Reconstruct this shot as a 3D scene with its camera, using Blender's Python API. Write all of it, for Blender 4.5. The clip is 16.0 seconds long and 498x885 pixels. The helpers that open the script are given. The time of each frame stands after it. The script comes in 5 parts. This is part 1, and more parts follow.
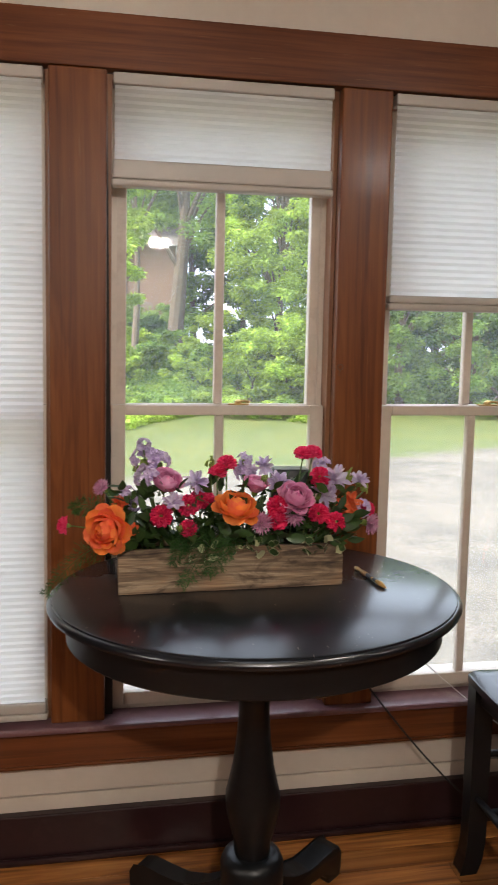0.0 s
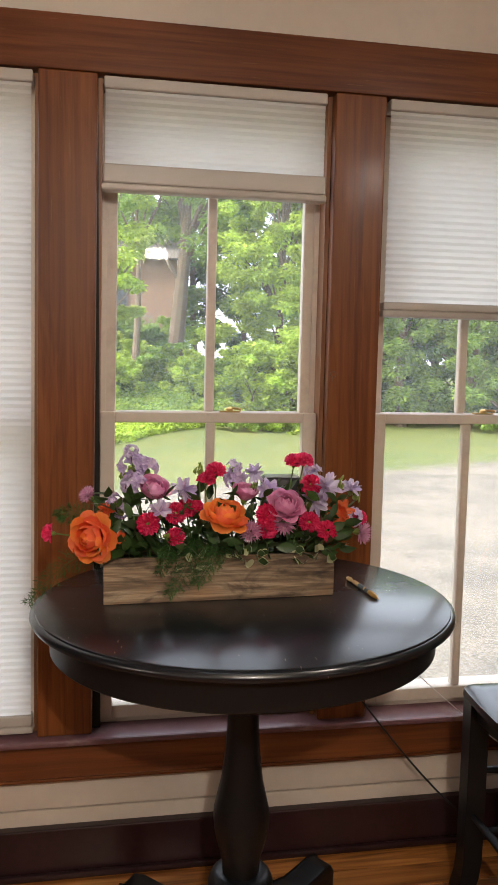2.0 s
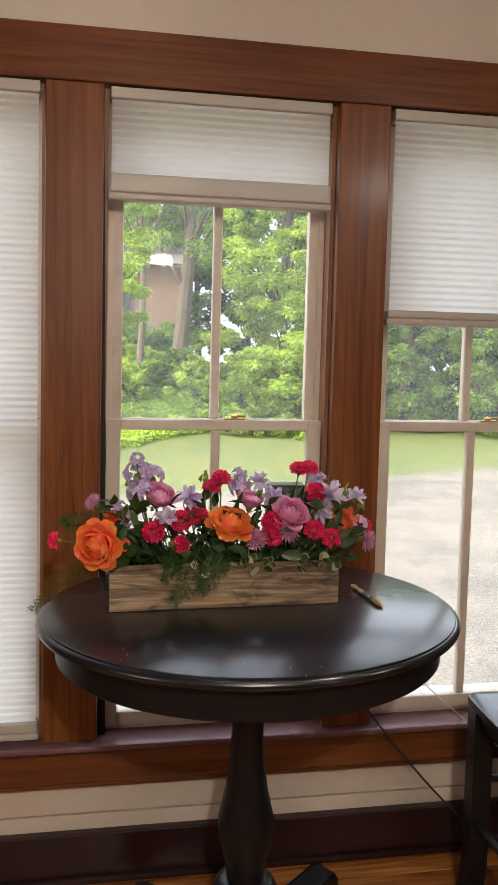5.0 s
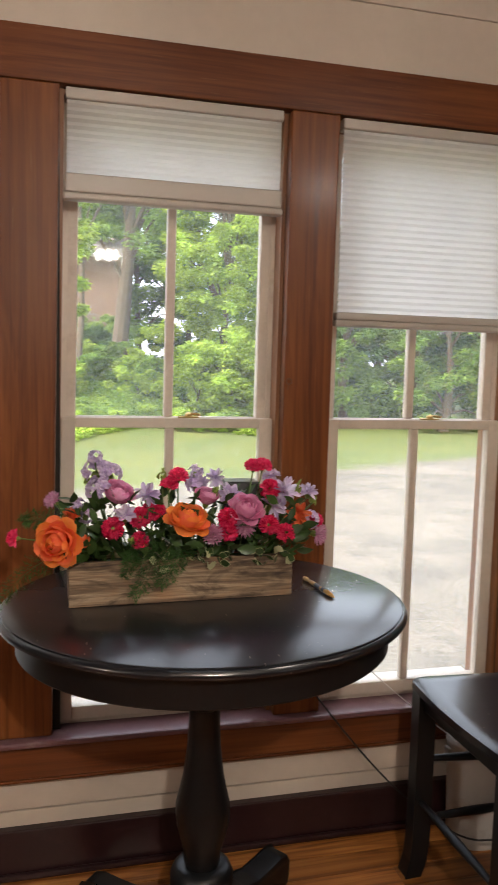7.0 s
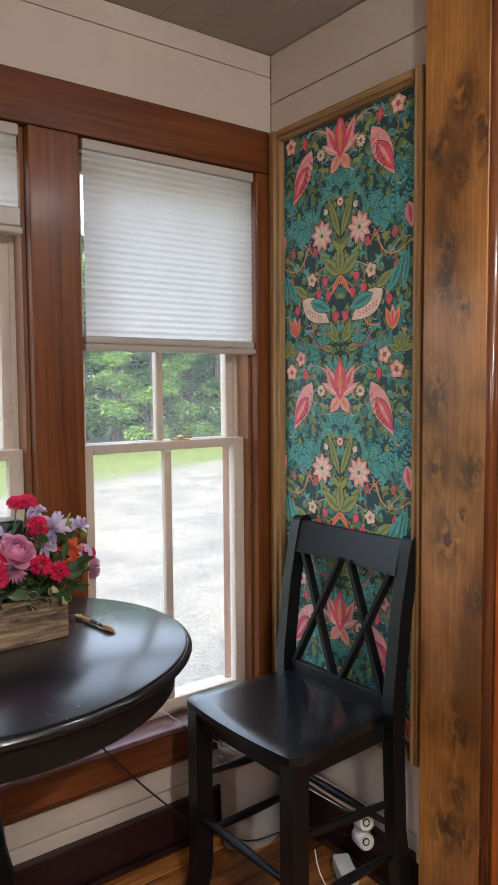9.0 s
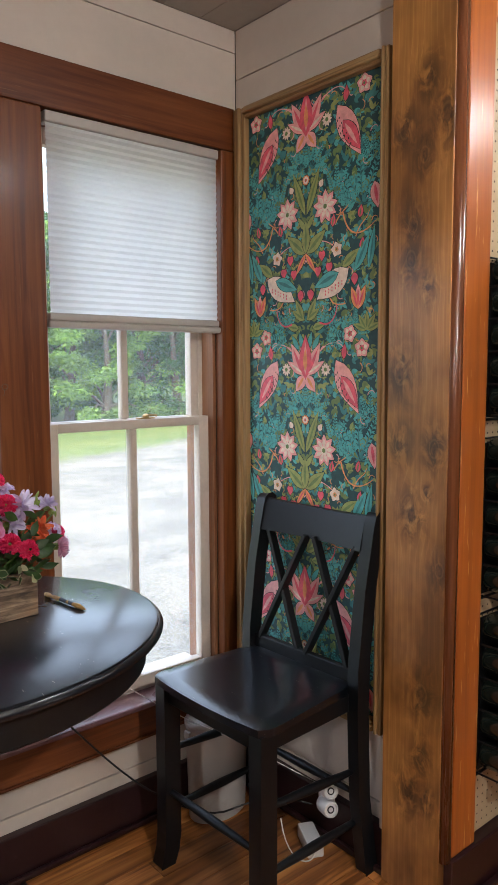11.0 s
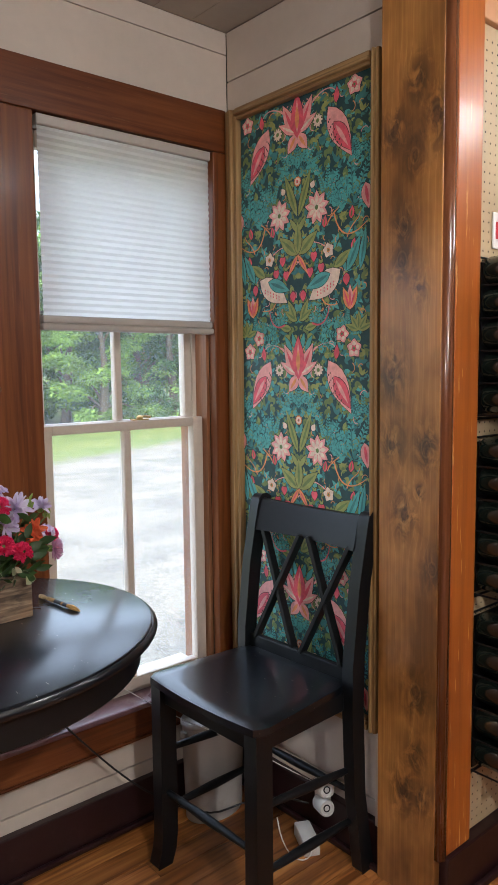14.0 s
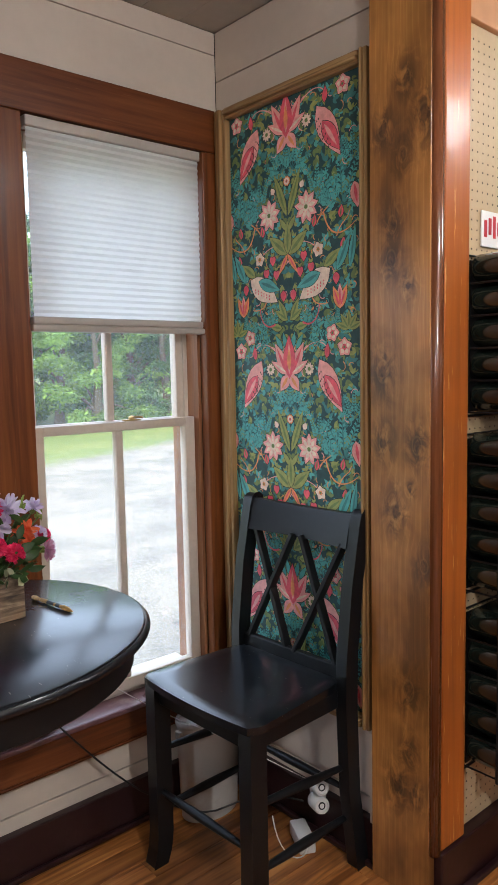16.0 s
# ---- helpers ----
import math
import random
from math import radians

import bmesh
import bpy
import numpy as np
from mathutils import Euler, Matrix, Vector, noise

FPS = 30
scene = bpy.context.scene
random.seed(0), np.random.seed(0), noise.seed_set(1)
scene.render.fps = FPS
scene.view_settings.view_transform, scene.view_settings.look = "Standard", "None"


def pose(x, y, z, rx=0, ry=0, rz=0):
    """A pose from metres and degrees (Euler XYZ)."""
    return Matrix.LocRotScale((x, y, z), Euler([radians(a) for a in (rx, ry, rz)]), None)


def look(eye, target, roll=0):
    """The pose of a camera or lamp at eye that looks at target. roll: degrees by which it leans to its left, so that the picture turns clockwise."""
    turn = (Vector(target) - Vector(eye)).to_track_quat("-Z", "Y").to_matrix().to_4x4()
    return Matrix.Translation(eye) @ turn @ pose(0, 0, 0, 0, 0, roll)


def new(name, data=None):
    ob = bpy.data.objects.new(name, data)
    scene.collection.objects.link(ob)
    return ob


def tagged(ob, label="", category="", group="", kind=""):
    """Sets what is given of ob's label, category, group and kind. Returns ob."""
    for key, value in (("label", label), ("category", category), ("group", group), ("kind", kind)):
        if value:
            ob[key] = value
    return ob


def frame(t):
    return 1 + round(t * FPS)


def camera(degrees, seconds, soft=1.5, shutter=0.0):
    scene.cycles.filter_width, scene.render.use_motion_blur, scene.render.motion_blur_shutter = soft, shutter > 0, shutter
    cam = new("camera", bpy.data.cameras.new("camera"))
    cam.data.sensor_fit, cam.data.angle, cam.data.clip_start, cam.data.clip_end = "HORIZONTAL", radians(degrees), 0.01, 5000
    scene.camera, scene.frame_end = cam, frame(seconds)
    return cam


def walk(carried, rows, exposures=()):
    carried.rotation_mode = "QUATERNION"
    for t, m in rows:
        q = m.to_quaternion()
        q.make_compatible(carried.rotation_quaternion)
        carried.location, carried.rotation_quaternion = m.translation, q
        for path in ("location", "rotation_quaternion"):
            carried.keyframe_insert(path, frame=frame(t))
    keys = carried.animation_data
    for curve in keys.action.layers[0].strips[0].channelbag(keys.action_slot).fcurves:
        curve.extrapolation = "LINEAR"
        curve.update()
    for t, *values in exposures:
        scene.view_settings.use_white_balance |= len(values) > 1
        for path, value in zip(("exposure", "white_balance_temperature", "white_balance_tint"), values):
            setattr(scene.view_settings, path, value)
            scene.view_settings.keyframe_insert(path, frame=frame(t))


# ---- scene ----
cam = camera(37.7, 16.0, soft=0.8, shutter=0.5)
PATH = [
    (0, (0.058, 0.123, 1.45), (0.387, 2.083, 1.22), 0.8),
    (0.5, (0.085, 0.141, 1.448), (0.462, 2.093, 1.23), 0.9),
    (1, (0.087, 0.148, 1.44), (0.448, 2.103, 1.219), 0.9),
    (1.5, (0.09, 0.146, 1.436), (0.429, 2.106, 1.223), 0.9),
    (2, (0.089, 0.149, 1.432), (0.416, 2.113, 1.238), 1.0),
    (2.5, (0.087, 0.143, 1.439), (0.413, 2.108, 1.255), 1.1),
    (3, (0.087, 0.137, 1.444), (0.409, 2.103, 1.27), 1.1),
    (3.5, (0.088, 0.143, 1.437), (0.403, 2.111, 1.276), 1.0),
    (6, (0.075, 0.141, 1.441), (0.395, 2.106, 1.248), 1.1),
    (6.5, (0.06, 0.126, 1.439), (0.433, 2.081, 1.247), 1.3),
    (7, (0.038, 0.099, 1.453), (0.515, 2.032, 1.26), 1.4),
    (7.5, (0.027, 0.078, 1.456), (0.678, 1.96, 1.279), 1.2),
    (8, (0.056, 0.091, 1.487), (0.901, 1.896, 1.317), 0.7),
    (8.5, (0.019, 0.141, 1.489), (1.09, 1.823, 1.342), 0.1),
    (9, (-0.086, 0.189, 1.482), (1.108, 1.787, 1.332), -0.5),
    (9.5, (-0.105, 0.198, 1.481), (1.155, 1.742, 1.316), -0.8),
    (10, (-0.118, 0.202, 1.478), (1.166, 1.724, 1.293), -0.7),
    (12.5, (-0.123, 0.199, 1.472), (1.165, 1.715, 1.266), -0.1),
    (13, (-0.12, 0.197, 1.472), (1.171, 1.711, 1.269), -0.2),
    (13.5, (-0.117, 0.195, 1.474), (1.177, 1.707, 1.272), -0.4),
    (14, (-0.118, 0.189, 1.476), (1.176, 1.701, 1.275), -0.7),
    (14.5, (-0.118, 0.185, 1.478), (1.178, 1.696, 1.279), -0.8),
    (15, (-0.121, 0.187, 1.479), (1.178, 1.694, 1.277), -1.0),
    (15.5, (-0.118, 0.188, 1.478), (1.184, 1.692, 1.273), -1.1),
    (16, (-0.116, 0.181, 1.474), (1.19, 1.682, 1.273), -1.2),
]
walk(cam, [(t, look(eye, target, roll)) for t, eye, target, roll in PATH], [(0.0, 0.99, 6550, 12), (1.5, 0.99, 6950, 14), (7.5, 0.99, 6900, 14), (9.5, 1.17, 5950, 11), (16.0, 1.17, 5850, 10)])

# ---- world, sun, lamps ----
SKY, SUN, LAMP = 0.46, 1.9, 0.94
world = bpy.data.worlds.new("world")
scene.world = world
world.use_nodes = True
wn = world.node_tree.nodes
sky = wn.new("ShaderNodeTexSky")
sky.sky_type, sky.sun_disc = "NISHITA", False
sky.sun_elevation, sky.sun_rotation = radians(43), radians(-121)
sky.air_density, sky.dust_density, sky.ozone_density = 1.0, 6.0, 1.0
wn["Background"].inputs["Strength"].default_value = SKY
haze = wn.new("ShaderNodeMix")          # thin bright overcast over the blue
haze.data_type = "RGBA"
haze.inputs[0].default_value, haze.inputs[7].default_value = 0.6, (3.9, 4.25, 4.7, 1)
world.node_tree.links.new(sky.outputs[0], haze.inputs[6])
world.node_tree.links.new(haze.outputs[2], wn["Background"].inputs["Color"])
sun = new("sun", bpy.data.lights.new("sun", "SUN"))
sun.data.energy, sun.data.angle, sun.data.color = SUN, radians(12), (1.0, 0.95, 0.87)
sun.matrix_world = look((-20, -12, 22), (0, 0, 0))


def point_lamp(name, x, y, z, size, watts, colour):
    ob = new(name, bpy.data.lights.new(name, "POINT"))
    ob.data.shadow_soft_size, ob.data.energy, ob.data.color = size, watts, colour
    ob.location = (x, y, z)
    return ob


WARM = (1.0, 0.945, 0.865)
# unseen lamps added to brighten the room, tuned in place and power
ADDED_LAMPS = [(-2.5, -0.3, 2.16, 37), (1.30, 0.50, 2.40, 9), (2.30, 0.70, 2.36, 6), (-2.2, -3.2, 2.10, 14), (3.4, -3.2, 2.10, 14)]
for lx, ly, lz, watts in ADDED_LAMPS:
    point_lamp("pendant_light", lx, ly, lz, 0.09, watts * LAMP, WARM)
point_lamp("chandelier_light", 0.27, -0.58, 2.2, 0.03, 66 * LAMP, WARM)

# ---- materials ----
def tree_of(name):
    m = bpy.data.materials.new(name)
    m.use_nodes = True
    return m, m.node_tree.nodes, m.node_tree.links, m.node_tree.nodes["Principled BSDF"]


def ramp(nodes, links, fac, stops):
    r = nodes.new("ShaderNodeValToRGB")
    e = r.color_ramp.elements
    while len(e) < len(stops):
        e.new(0.5)
    for el, (p, c) in zip(e, stops):
        el.position, el.color = p, (*c, 1)
    links.new(fac, r.inputs[0])
    return r.outputs[0]


def coords(nodes, links, scale=(1, 1, 1), vary=True):
    tc, mp = nodes.new("ShaderNodeTexCoord"), nodes.new("ShaderNodeMapping")
    mp.inputs["Scale"].default_value = scale
    if vary:
        info, mul, add = nodes.new("ShaderNodeObjectInfo"), nodes.new("ShaderNodeVectorMath"), nodes.new("ShaderNodeVectorMath")
        mul.operation, add.operation = "MULTIPLY", "ADD"
        mul.inputs[1].default_value = (7, 11, 13)
        links.new(info.outputs["Random"], mul.inputs[0])
        links.new(tc.outputs["Object"], add.inputs[0])
        links.new(mul.outputs[0], add.inputs[1])
        links.new(add.outputs[0], mp.inputs[0])
    else:
        links.new(tc.outputs["Object"], mp.inputs[0])
    return mp.outputs[0]


def noise_tex(nodes, links, vec, scale, detail=4, rough=0.55, dist=0.0):
    n = nodes.new("ShaderNodeTexNoise")
    n.inputs["Scale"].default_value, n.inputs["Detail"].default_value = scale, detail
    n.inputs["Roughness"].default_value, n.inputs["Distortion"].default_value = rough, dist
    links.new(vec, n.inputs["Vector"])
    return n.outputs[0]


def mixc(nodes, links, fac, a, b, mode="MIX"):
    m = nodes.new("ShaderNodeMix")
    m.data_type, m.blend_type = "RGBA", mode
    for sock, v in ((m.inputs[0], fac), (m.inputs[6], a), (m.inputs[7], b)):
        if isinstance(v, (int, float)):
            sock.default_value = v
        elif isinstance(v, tuple):
            sock.default_value = (*v, 1)
        else:
            links.new(v, sock)
    return m.outputs[2]


def math_node(nodes, links, op, a, b=0.0, clamp=False):
    m = nodes.new("ShaderNodeMath")
    m.operation, m.use_clamp = op, clamp
    for sock, v in ((m.inputs[0], a), (m.inputs[1], b)):
        if isinstance(v, (int, float)):
            sock.default_value = v
        else:
            links.new(v, sock)
    return m.outputs[0]


def bump(nodes, links, height, strength, distance, bsdf):
    b = nodes.new("ShaderNodeBump")
    b.inputs["Strength"].default_value, b.inputs["Distance"].default_value = strength, distance
    links.new(height, b.inputs["Height"])
    links.new(b.outputs[0], bsdf.inputs["Normal"])


def paint(name, colour, rough=0.5, vary=0.12, grain=40, relief=0.15, metal=0.0, coat=0.0, spec=0.5, dirt=None, scuff=None):
    """A painted or plain surface: broad stains, fine grain, uneven gloss."""
    m, n, l, b = tree_of(name)
    v = coords(n, l)
    big, fine = noise_tex(n, l, v, 2.3, 5), noise_tex(n, l, v, grain, 3)
    lo, hi = tuple(c * (1 - vary) for c in colour), tuple(min(1, c * (1 + vary)) for c in colour)
    col = ramp(n, l, big, [(0.3, lo), (0.7, hi)])
    col = mixc(n, l, 0.25 * vary / 0.12, col, ramp(n, l, fine, [(0.35, tuple(c * 0.8 for c in colour)), (0.65, hi)]))
    if dirt:
        spots = ramp(n, l, noise_tex(n, l, v, 9, 6, 0.7), [(0.55, (0, 0, 0)), (0.72, (1, 1, 1))])
        col = mixc(n, l, math_node(n, l, "MULTIPLY", spots, 0.55), col, dirt)
    if scuff:
        marks = ramp(n, l, noise_tex(n, l, coords(n, l, (150, 34, 60)), 1.0, 2, 0.5), [(0.735, (0, 0, 0)), (0.76, (1, 1, 1))])
        col = mixc(n, l, math_node(n, l, "MULTIPLY", marks, 0.7), col, scuff)
        b.inputs["Coat IOR"].default_value = 1.48
    l.new(col, b.inputs["Base Color"])
    b.inputs["Coat Roughness"].default_value = 0.20
    r = math_node(n, l, "MULTIPLY_ADD", big, 0.25)
    r.node.inputs[2].default_value = rough - 0.12
    l.new(r, b.inputs["Roughness"])
    b.inputs["Metallic"].default_value, b.inputs["Coat Weight"].default_value = metal, coat
    b.inputs["Specular IOR Level"].default_value = spec
    bump(n, l, fine, relief, 0.002, b)
    return m


def wood(name, dark, mid, light, axis, rough=0.45, coat=0.0, grain=60.0, relief=0.2, wear=None, scale=1.0, random_tone=0.0, spec=0.5, band=0.04, blotch=False):
    """Stained wood with grain along one axis (0 x, 1 y, 2 z)."""
    m, n, l, b = tree_of(name)
    s = [grain * scale] * 3
    s[axis] = 1.6 * scale
    s2 = [9.0 * scale] * 3
    s2[axis] = 0.7 * scale
    g = noise_tex(n, l, coords(n, l, s), 1.0, 5, 0.6, 0.4)
    c = noise_tex(n, l, coords(n, l, s2), 1.0, 4, 0.55, 1.1)
    w = math_node(n, l, "SINE", math_node(n, l, "MULTIPLY", c, 38.0))
    w = math_node(n, l, "MULTIPLY_ADD", w, band)
    w.node.inputs[2].default_value = 0.0
    f = math_node(n, l, "ADD", math_node(n, l, "ADD", math_node(n, l, "MULTIPLY", g, 0.72), math_node(n, l, "MULTIPLY", c, 0.30)), w)
    col = ramp(n, l, f, [(0.32, dark), (0.52, mid), (0.74, light)])
    big = noise_tex(n, l, coords(n, l), 1.7, 4)
    col = mixc(n, l, 0.55, col, ramp(n, l, big, [(0.3, (0.55, 0.5, 0.48)), (0.7, (1, 1, 1))]), "MULTIPLY")
    if random_tone:
        info = n.new("ShaderNodeObjectInfo")
        col = mixc(n, l, random_tone, col, ramp(n, l, info.outputs["Random"], [(0.0, (0.45, 0.36, 0.3)), (0.5, (1, 0.9, 0.8)), (1.0, (1.25, 1.2, 1.05))]), "MULTIPLY")
    if wear:
        sw = [120.0] * 3
        sw[axis] = 7.0
        nicks = ramp(n, l, noise_tex(n, l, coords(n, l, sw), 1.0, 3, 0.6), [(0.66, (0, 0, 0)), (0.72, (1, 1, 1))])
        col = mixc(n, l, math_node(n, l, "MULTIPLY", nicks, 0.6), col, wear)
    if blotch:
        sb = [26.0] * 3
        sb[axis] = 9.0
        bl = ramp(n, l, noise_tex(n, l, coords(n, l, sb), 1.0, 5, 0.62, 0.8), [(0.36, (0.30, 0.25, 0.22)), (0.50, (1, 1, 1)), (0.68, (1.15, 0.95, 0.78))])
        col = mixc(n, l, 0.85, col, bl, "MULTIPLY")
    l.new(col, b.inputs["Base Color"])
    r = math_node(n, l, "MULTIPLY_ADD", g, 0.3)
    r.node.inputs[2].default_value = rough - 0.15
    l.new(r, b.inputs["Roughness"])
    b.inputs["Coat Weight"].default_value, b.inputs["Coat Roughness"].default_value = coat, 0.15
    b.inputs["Specular IOR Level"].default_value = spec
    bump(n, l, f, relief, 0.003, b)
    return m


def knotty(name, knots):
    """Varnished knotty pine: grain lines that bend round knots, in the plane x = const."""
    m, n, l, b = tree_of(name)
    tc = n.new("ShaderNodeTexCoord")
    sep = n.new("ShaderNodeSeparateXYZ")
    l.new(tc.outputs["Object"], sep.inputs[0])
    y, z = sep.outputs[1], sep.outputs[2]
    lift, core, halo, bark = None, None, None, None
    for ky, kz, kr in knots:
        dy = math_node(n, l, "MULTIPLY", math_node(n, l, "SUBTRACT", y, ky), 1.0 / kr)
        dz = math_node(n, l, "MULTIPLY", math_node(n, l, "SUBTRACT", z, kz), 0.62 / kr)
        d2 = math_node(n, l, "ADD", math_node(n, l, "MULTIPLY", dy, dy), math_node(n, l, "MULTIPLY", dz, dz))
        e = math_node(n, l, "POWER", 2.718, math_node(n, l, "MULTIPLY", d2, -0.15))
        push = math_node(n, l, "MULTIPLY", math_node(n, l, "MULTIPLY", e, dy), 0.016)
        k = math_node(n, l, "ADD", math_node(n, l, "MULTIPLY", d2, -6.0), 1.9, True)
        b1 = math_node(n, l, "SUBTRACT", d2, 0.75)
        bk = math_node(n, l, "MULTIPLY_ADD", math_node(n, l, "MULTIPLY", b1, b1), -14.0, True)
        bk.node.inputs[2].default_value = 1.0
        bark = bk if bark is None else math_node(n, l, "MAXIMUM", bark, bk)
        lift = push if lift is None else math_node(n, l, "ADD", lift, push)
        core = k if core is None else math_node(n, l, "MAXIMUM", core, k)
        halo = e if halo is None else math_node(n, l, "MAXIMUM", halo, e)
    warp = noise_tex(n, l, coords(n, l, (1, 3, 0.9), False), 1.6, 3, 0.5)
    g = math_node(n, l, "ADD", math_node(n, l, "SUBTRACT", y, lift), math_node(n, l, "MULTIPLY", warp, 0.055))
    rings = math_node(n, l, "SINE", math_node(n, l, "MULTIPLY", g, 330.0))
    fine = noise_tex(n, l, coords(n, l, (150, 150, 2.5), False), 1.0, 4)
    f = math_node(n, l, "ADD", math_node(n, l, "MULTIPLY", rings, 0.025), math_node(n, l, "MULTIPLY_ADD", fine, 0.6))
    f.node.inputs[1].links[0].from_node.inputs[2].default_value = 0.2
    col = ramp(n, l, f, [(0.22, (0.24, 0.100, 0.024)), (0.5, (0.40, 0.178, 0.045)), (0.80, (0.52, 0.250, 0.068))])
    late = math_node(n, l, "MULTIPLY", math_node(n, l, "SUBTRACT", rings, 0.90, True), 6.0, True)
    col = mixc(n, l, math_node(n, l, "MULTIPLY", late, 0.35), col, (0.66, 0.37, 0.12))
    stain = noise_tex(n, l, coords(n, l, (3, 3.2, 1.5), False), 1.4, 4, 0.6)
    col = mixc(n, l, 0.85, col, ramp(n, l, stain, [(0.36, (0.22, 0.17, 0.14)), (0.50, (0.72, 0.66, 0.60)), (0.62, (1.15, 1.12, 1.05))]), "MULTIPLY")
    smudge = math_node(n, l, "MULTIPLY", halo, ramp(n, l, noise_tex(n, l, coords(n, l, (26, 26, 17), False), 1.0, 4, 0.65, 0.9), [(0.38, (0, 0, 0)), (0.56, (1, 1, 1))]))
    col = mixc(n, l, math_node(n, l, "MULTIPLY", smudge, 1.0, True), col, (0.05, 0.02, 0.007))
    col = mixc(n, l, math_node(n, l, "MULTIPLY", core, 0.85), col, ramp(n, l, noise_tex(n, l, coords(n, l, (90, 90, 60), False), 1.0, 3), [(0.35, (0.045, 0.016, 0.006)), (0.65, (0.15, 0.062, 0.02))]))
    col = mixc(n, l, math_node(n, l, "MULTIPLY", bark, 0.10), col, (0.55, 0.31, 0.11))
    l.new(col, b.inputs["Base Color"])
    b.inputs["Roughness"].default_value = 0.34
    b.inputs["Coat Weight"].default_value, b.inputs["Coat Roughness"].default_value = 0.4, 0.2
    bump(n, l, f, 0.12, 0.003, b)
    return m


def plain(name, colour, rough=0.5, metal=0.0, translucent=0.0, vary=0.15, spec=0.5, scale=6.0, island=0.0):
    m, n, l, b = tree_of(name)
    v = coords(n, l)
    f = noise_tex(n, l, v, scale, 3)
    col = ramp(n, l, f, [(0.3, tuple(c * (1 - vary) for c in colour)), (0.7, tuple(min(1, c * (1 + vary)) for c in colour))])
    if island:
        geo = n.new("ShaderNodeNewGeometry")
        col = mixc(n, l, island, col, ramp(n, l, geo.outputs["Random Per Island"], [(0, (0.35, 0.4, 0.35)), (0.6, (1, 1, 1)), (1, (1.5, 1.4, 1.0))]), "MULTIPLY")
    l.new(col, b.inputs["Base Color"])
    b.inputs["Roughness"].default_value, b.inputs["Metallic"].default_value = rough, metal
    b.inputs["Specular IOR Level"].default_value = spec
    if translucent:
        t, mx = n.new("ShaderNodeBsdfTranslucent"), n.new("ShaderNodeMixShader")
        l.new(col, t.inputs[0])
        mx.inputs[0].default_value = translucent
        l.new(b.outputs[0], mx.inputs[1])
        l.new(t.outputs[0], mx.inputs[2])
        l.new(mx.outputs[0], n["Material Output"].inputs[0])
    return m


def glow(name, colour, strength):
    m, n, l, b = tree_of(name)
    b.inputs["Emission Color"].default_value, b.inputs["Emission Strength"].default_value = (*colour, 1), strength
    b.inputs["Base Color"].default_value = (*colour, 1)
    return m


def pane_glass(name):
    """Thin clear glass with a pale film that paints in a veil of haze."""
    m, n, l, b = tree_of(name)
    t, g, mx, fr = n.new("ShaderNodeBsdfTransparent"), n.new("ShaderNodeBsdfGlossy"), n.new("ShaderNodeMixShader"), n.new("ShaderNodeFresnel")
    g.inputs["Roughness"].default_value = 0.0
    t.inputs[0].default_value = (0.97, 0.985, 0.98, 1)
    fr.inputs[0].default_value = 1.5
    veil, film = n.new("ShaderNodeBsdfTranslucent"), n.new("ShaderNodeMixShader")
    veil.inputs[0].default_value = (0.86, 0.90, 0.92, 1)
    f = noise_tex(n, l, coords(n, l), 5, 4, 0.6)
    k = math_node(n, l, "MULTIPLY_ADD", f, 0.08)
    k.node.inputs[2].default_value = 0.055
    l.new(k, film.inputs[0])
    l.new(t.outputs[0], film.inputs[1])
    l.new(veil.outputs[0], film.inputs[2])
    l.new(fr.outputs[0], mx.inputs[0])
    l.new(film.outputs[0], mx.inputs[1])
    l.new(g.outputs[0], mx.inputs[2])
    l.new(mx.outputs[0], n["Material Output"].inputs[0])
    return m


CREAM = paint("cream_wall_paint", (0.58, 0.495, 0.415), 0.5, 0.06, 30, 0.12)
CEILPAINT = paint("ceiling_paint", (0.37, 0.335, 0.29), 0.6, 0.08, 25, 0.15)
DARKGAP = paint("dark_gap", (0.02, 0.016, 0.013), 0.9, 0.1)
TRIM_H = wood("red_brown_trim_along", (0.080, 0.020, 0.005), (0.155, 0.043, 0.010), (0.215, 0.069, 0.017), 0, 0.36, 0.10, wear=(0.19, 0.08, 0.03), spec=0.35)
TRIM_V = wood("red_brown_trim_upright", (0.088, 0.023, 0.0055), (0.172, 0.050, 0.0115), (0.245, 0.082, 0.020), 2, 0.42, 0.06, wear=(0.20, 0.085, 0.03), spec=0.3)
APRON = wood("orange_brown_apron", (0.085, 0.022, 0.006), (0.165, 0.046, 0.012), (0.24, 0.080, 0.022), 0, 0.40, 0.12)
ORANGE = wood("orange_varnished_trim", (0.28, 0.066, 0.009), (0.41, 0.110, 0.014), (0.50, 0.155, 0.024), 2, 0.42, 0.15, wear=(0.85, 0.50, 0.16), band=0.015)
MAROON = paint("maroon_floor_trim_paint", (0.020, 0.0052, 0.0062), 0.42, 0.25, 40, 0.15, coat=0.15, dirt=(0.055, 0.022, 0.022))
STOOLPAINT = paint("plum_sill_paint", (0.16, 0.075, 0.085), 0.30, 0.15, 50, 0.1, coat=0.3, dirt=(0.30, 0.22, 0.2))
SASH = paint("beige_sash_paint", (0.58, 0.50, 0.42), 0.42, 0.08, 60, 0.12, dirt=(0.42, 0.33, 0.26))
JAMB = wood("jamb_wood", (0.16, 0.06, 0.025), (0.26, 0.11, 0.045), (0.34, 0.16, 0.07), 2, 0.45)
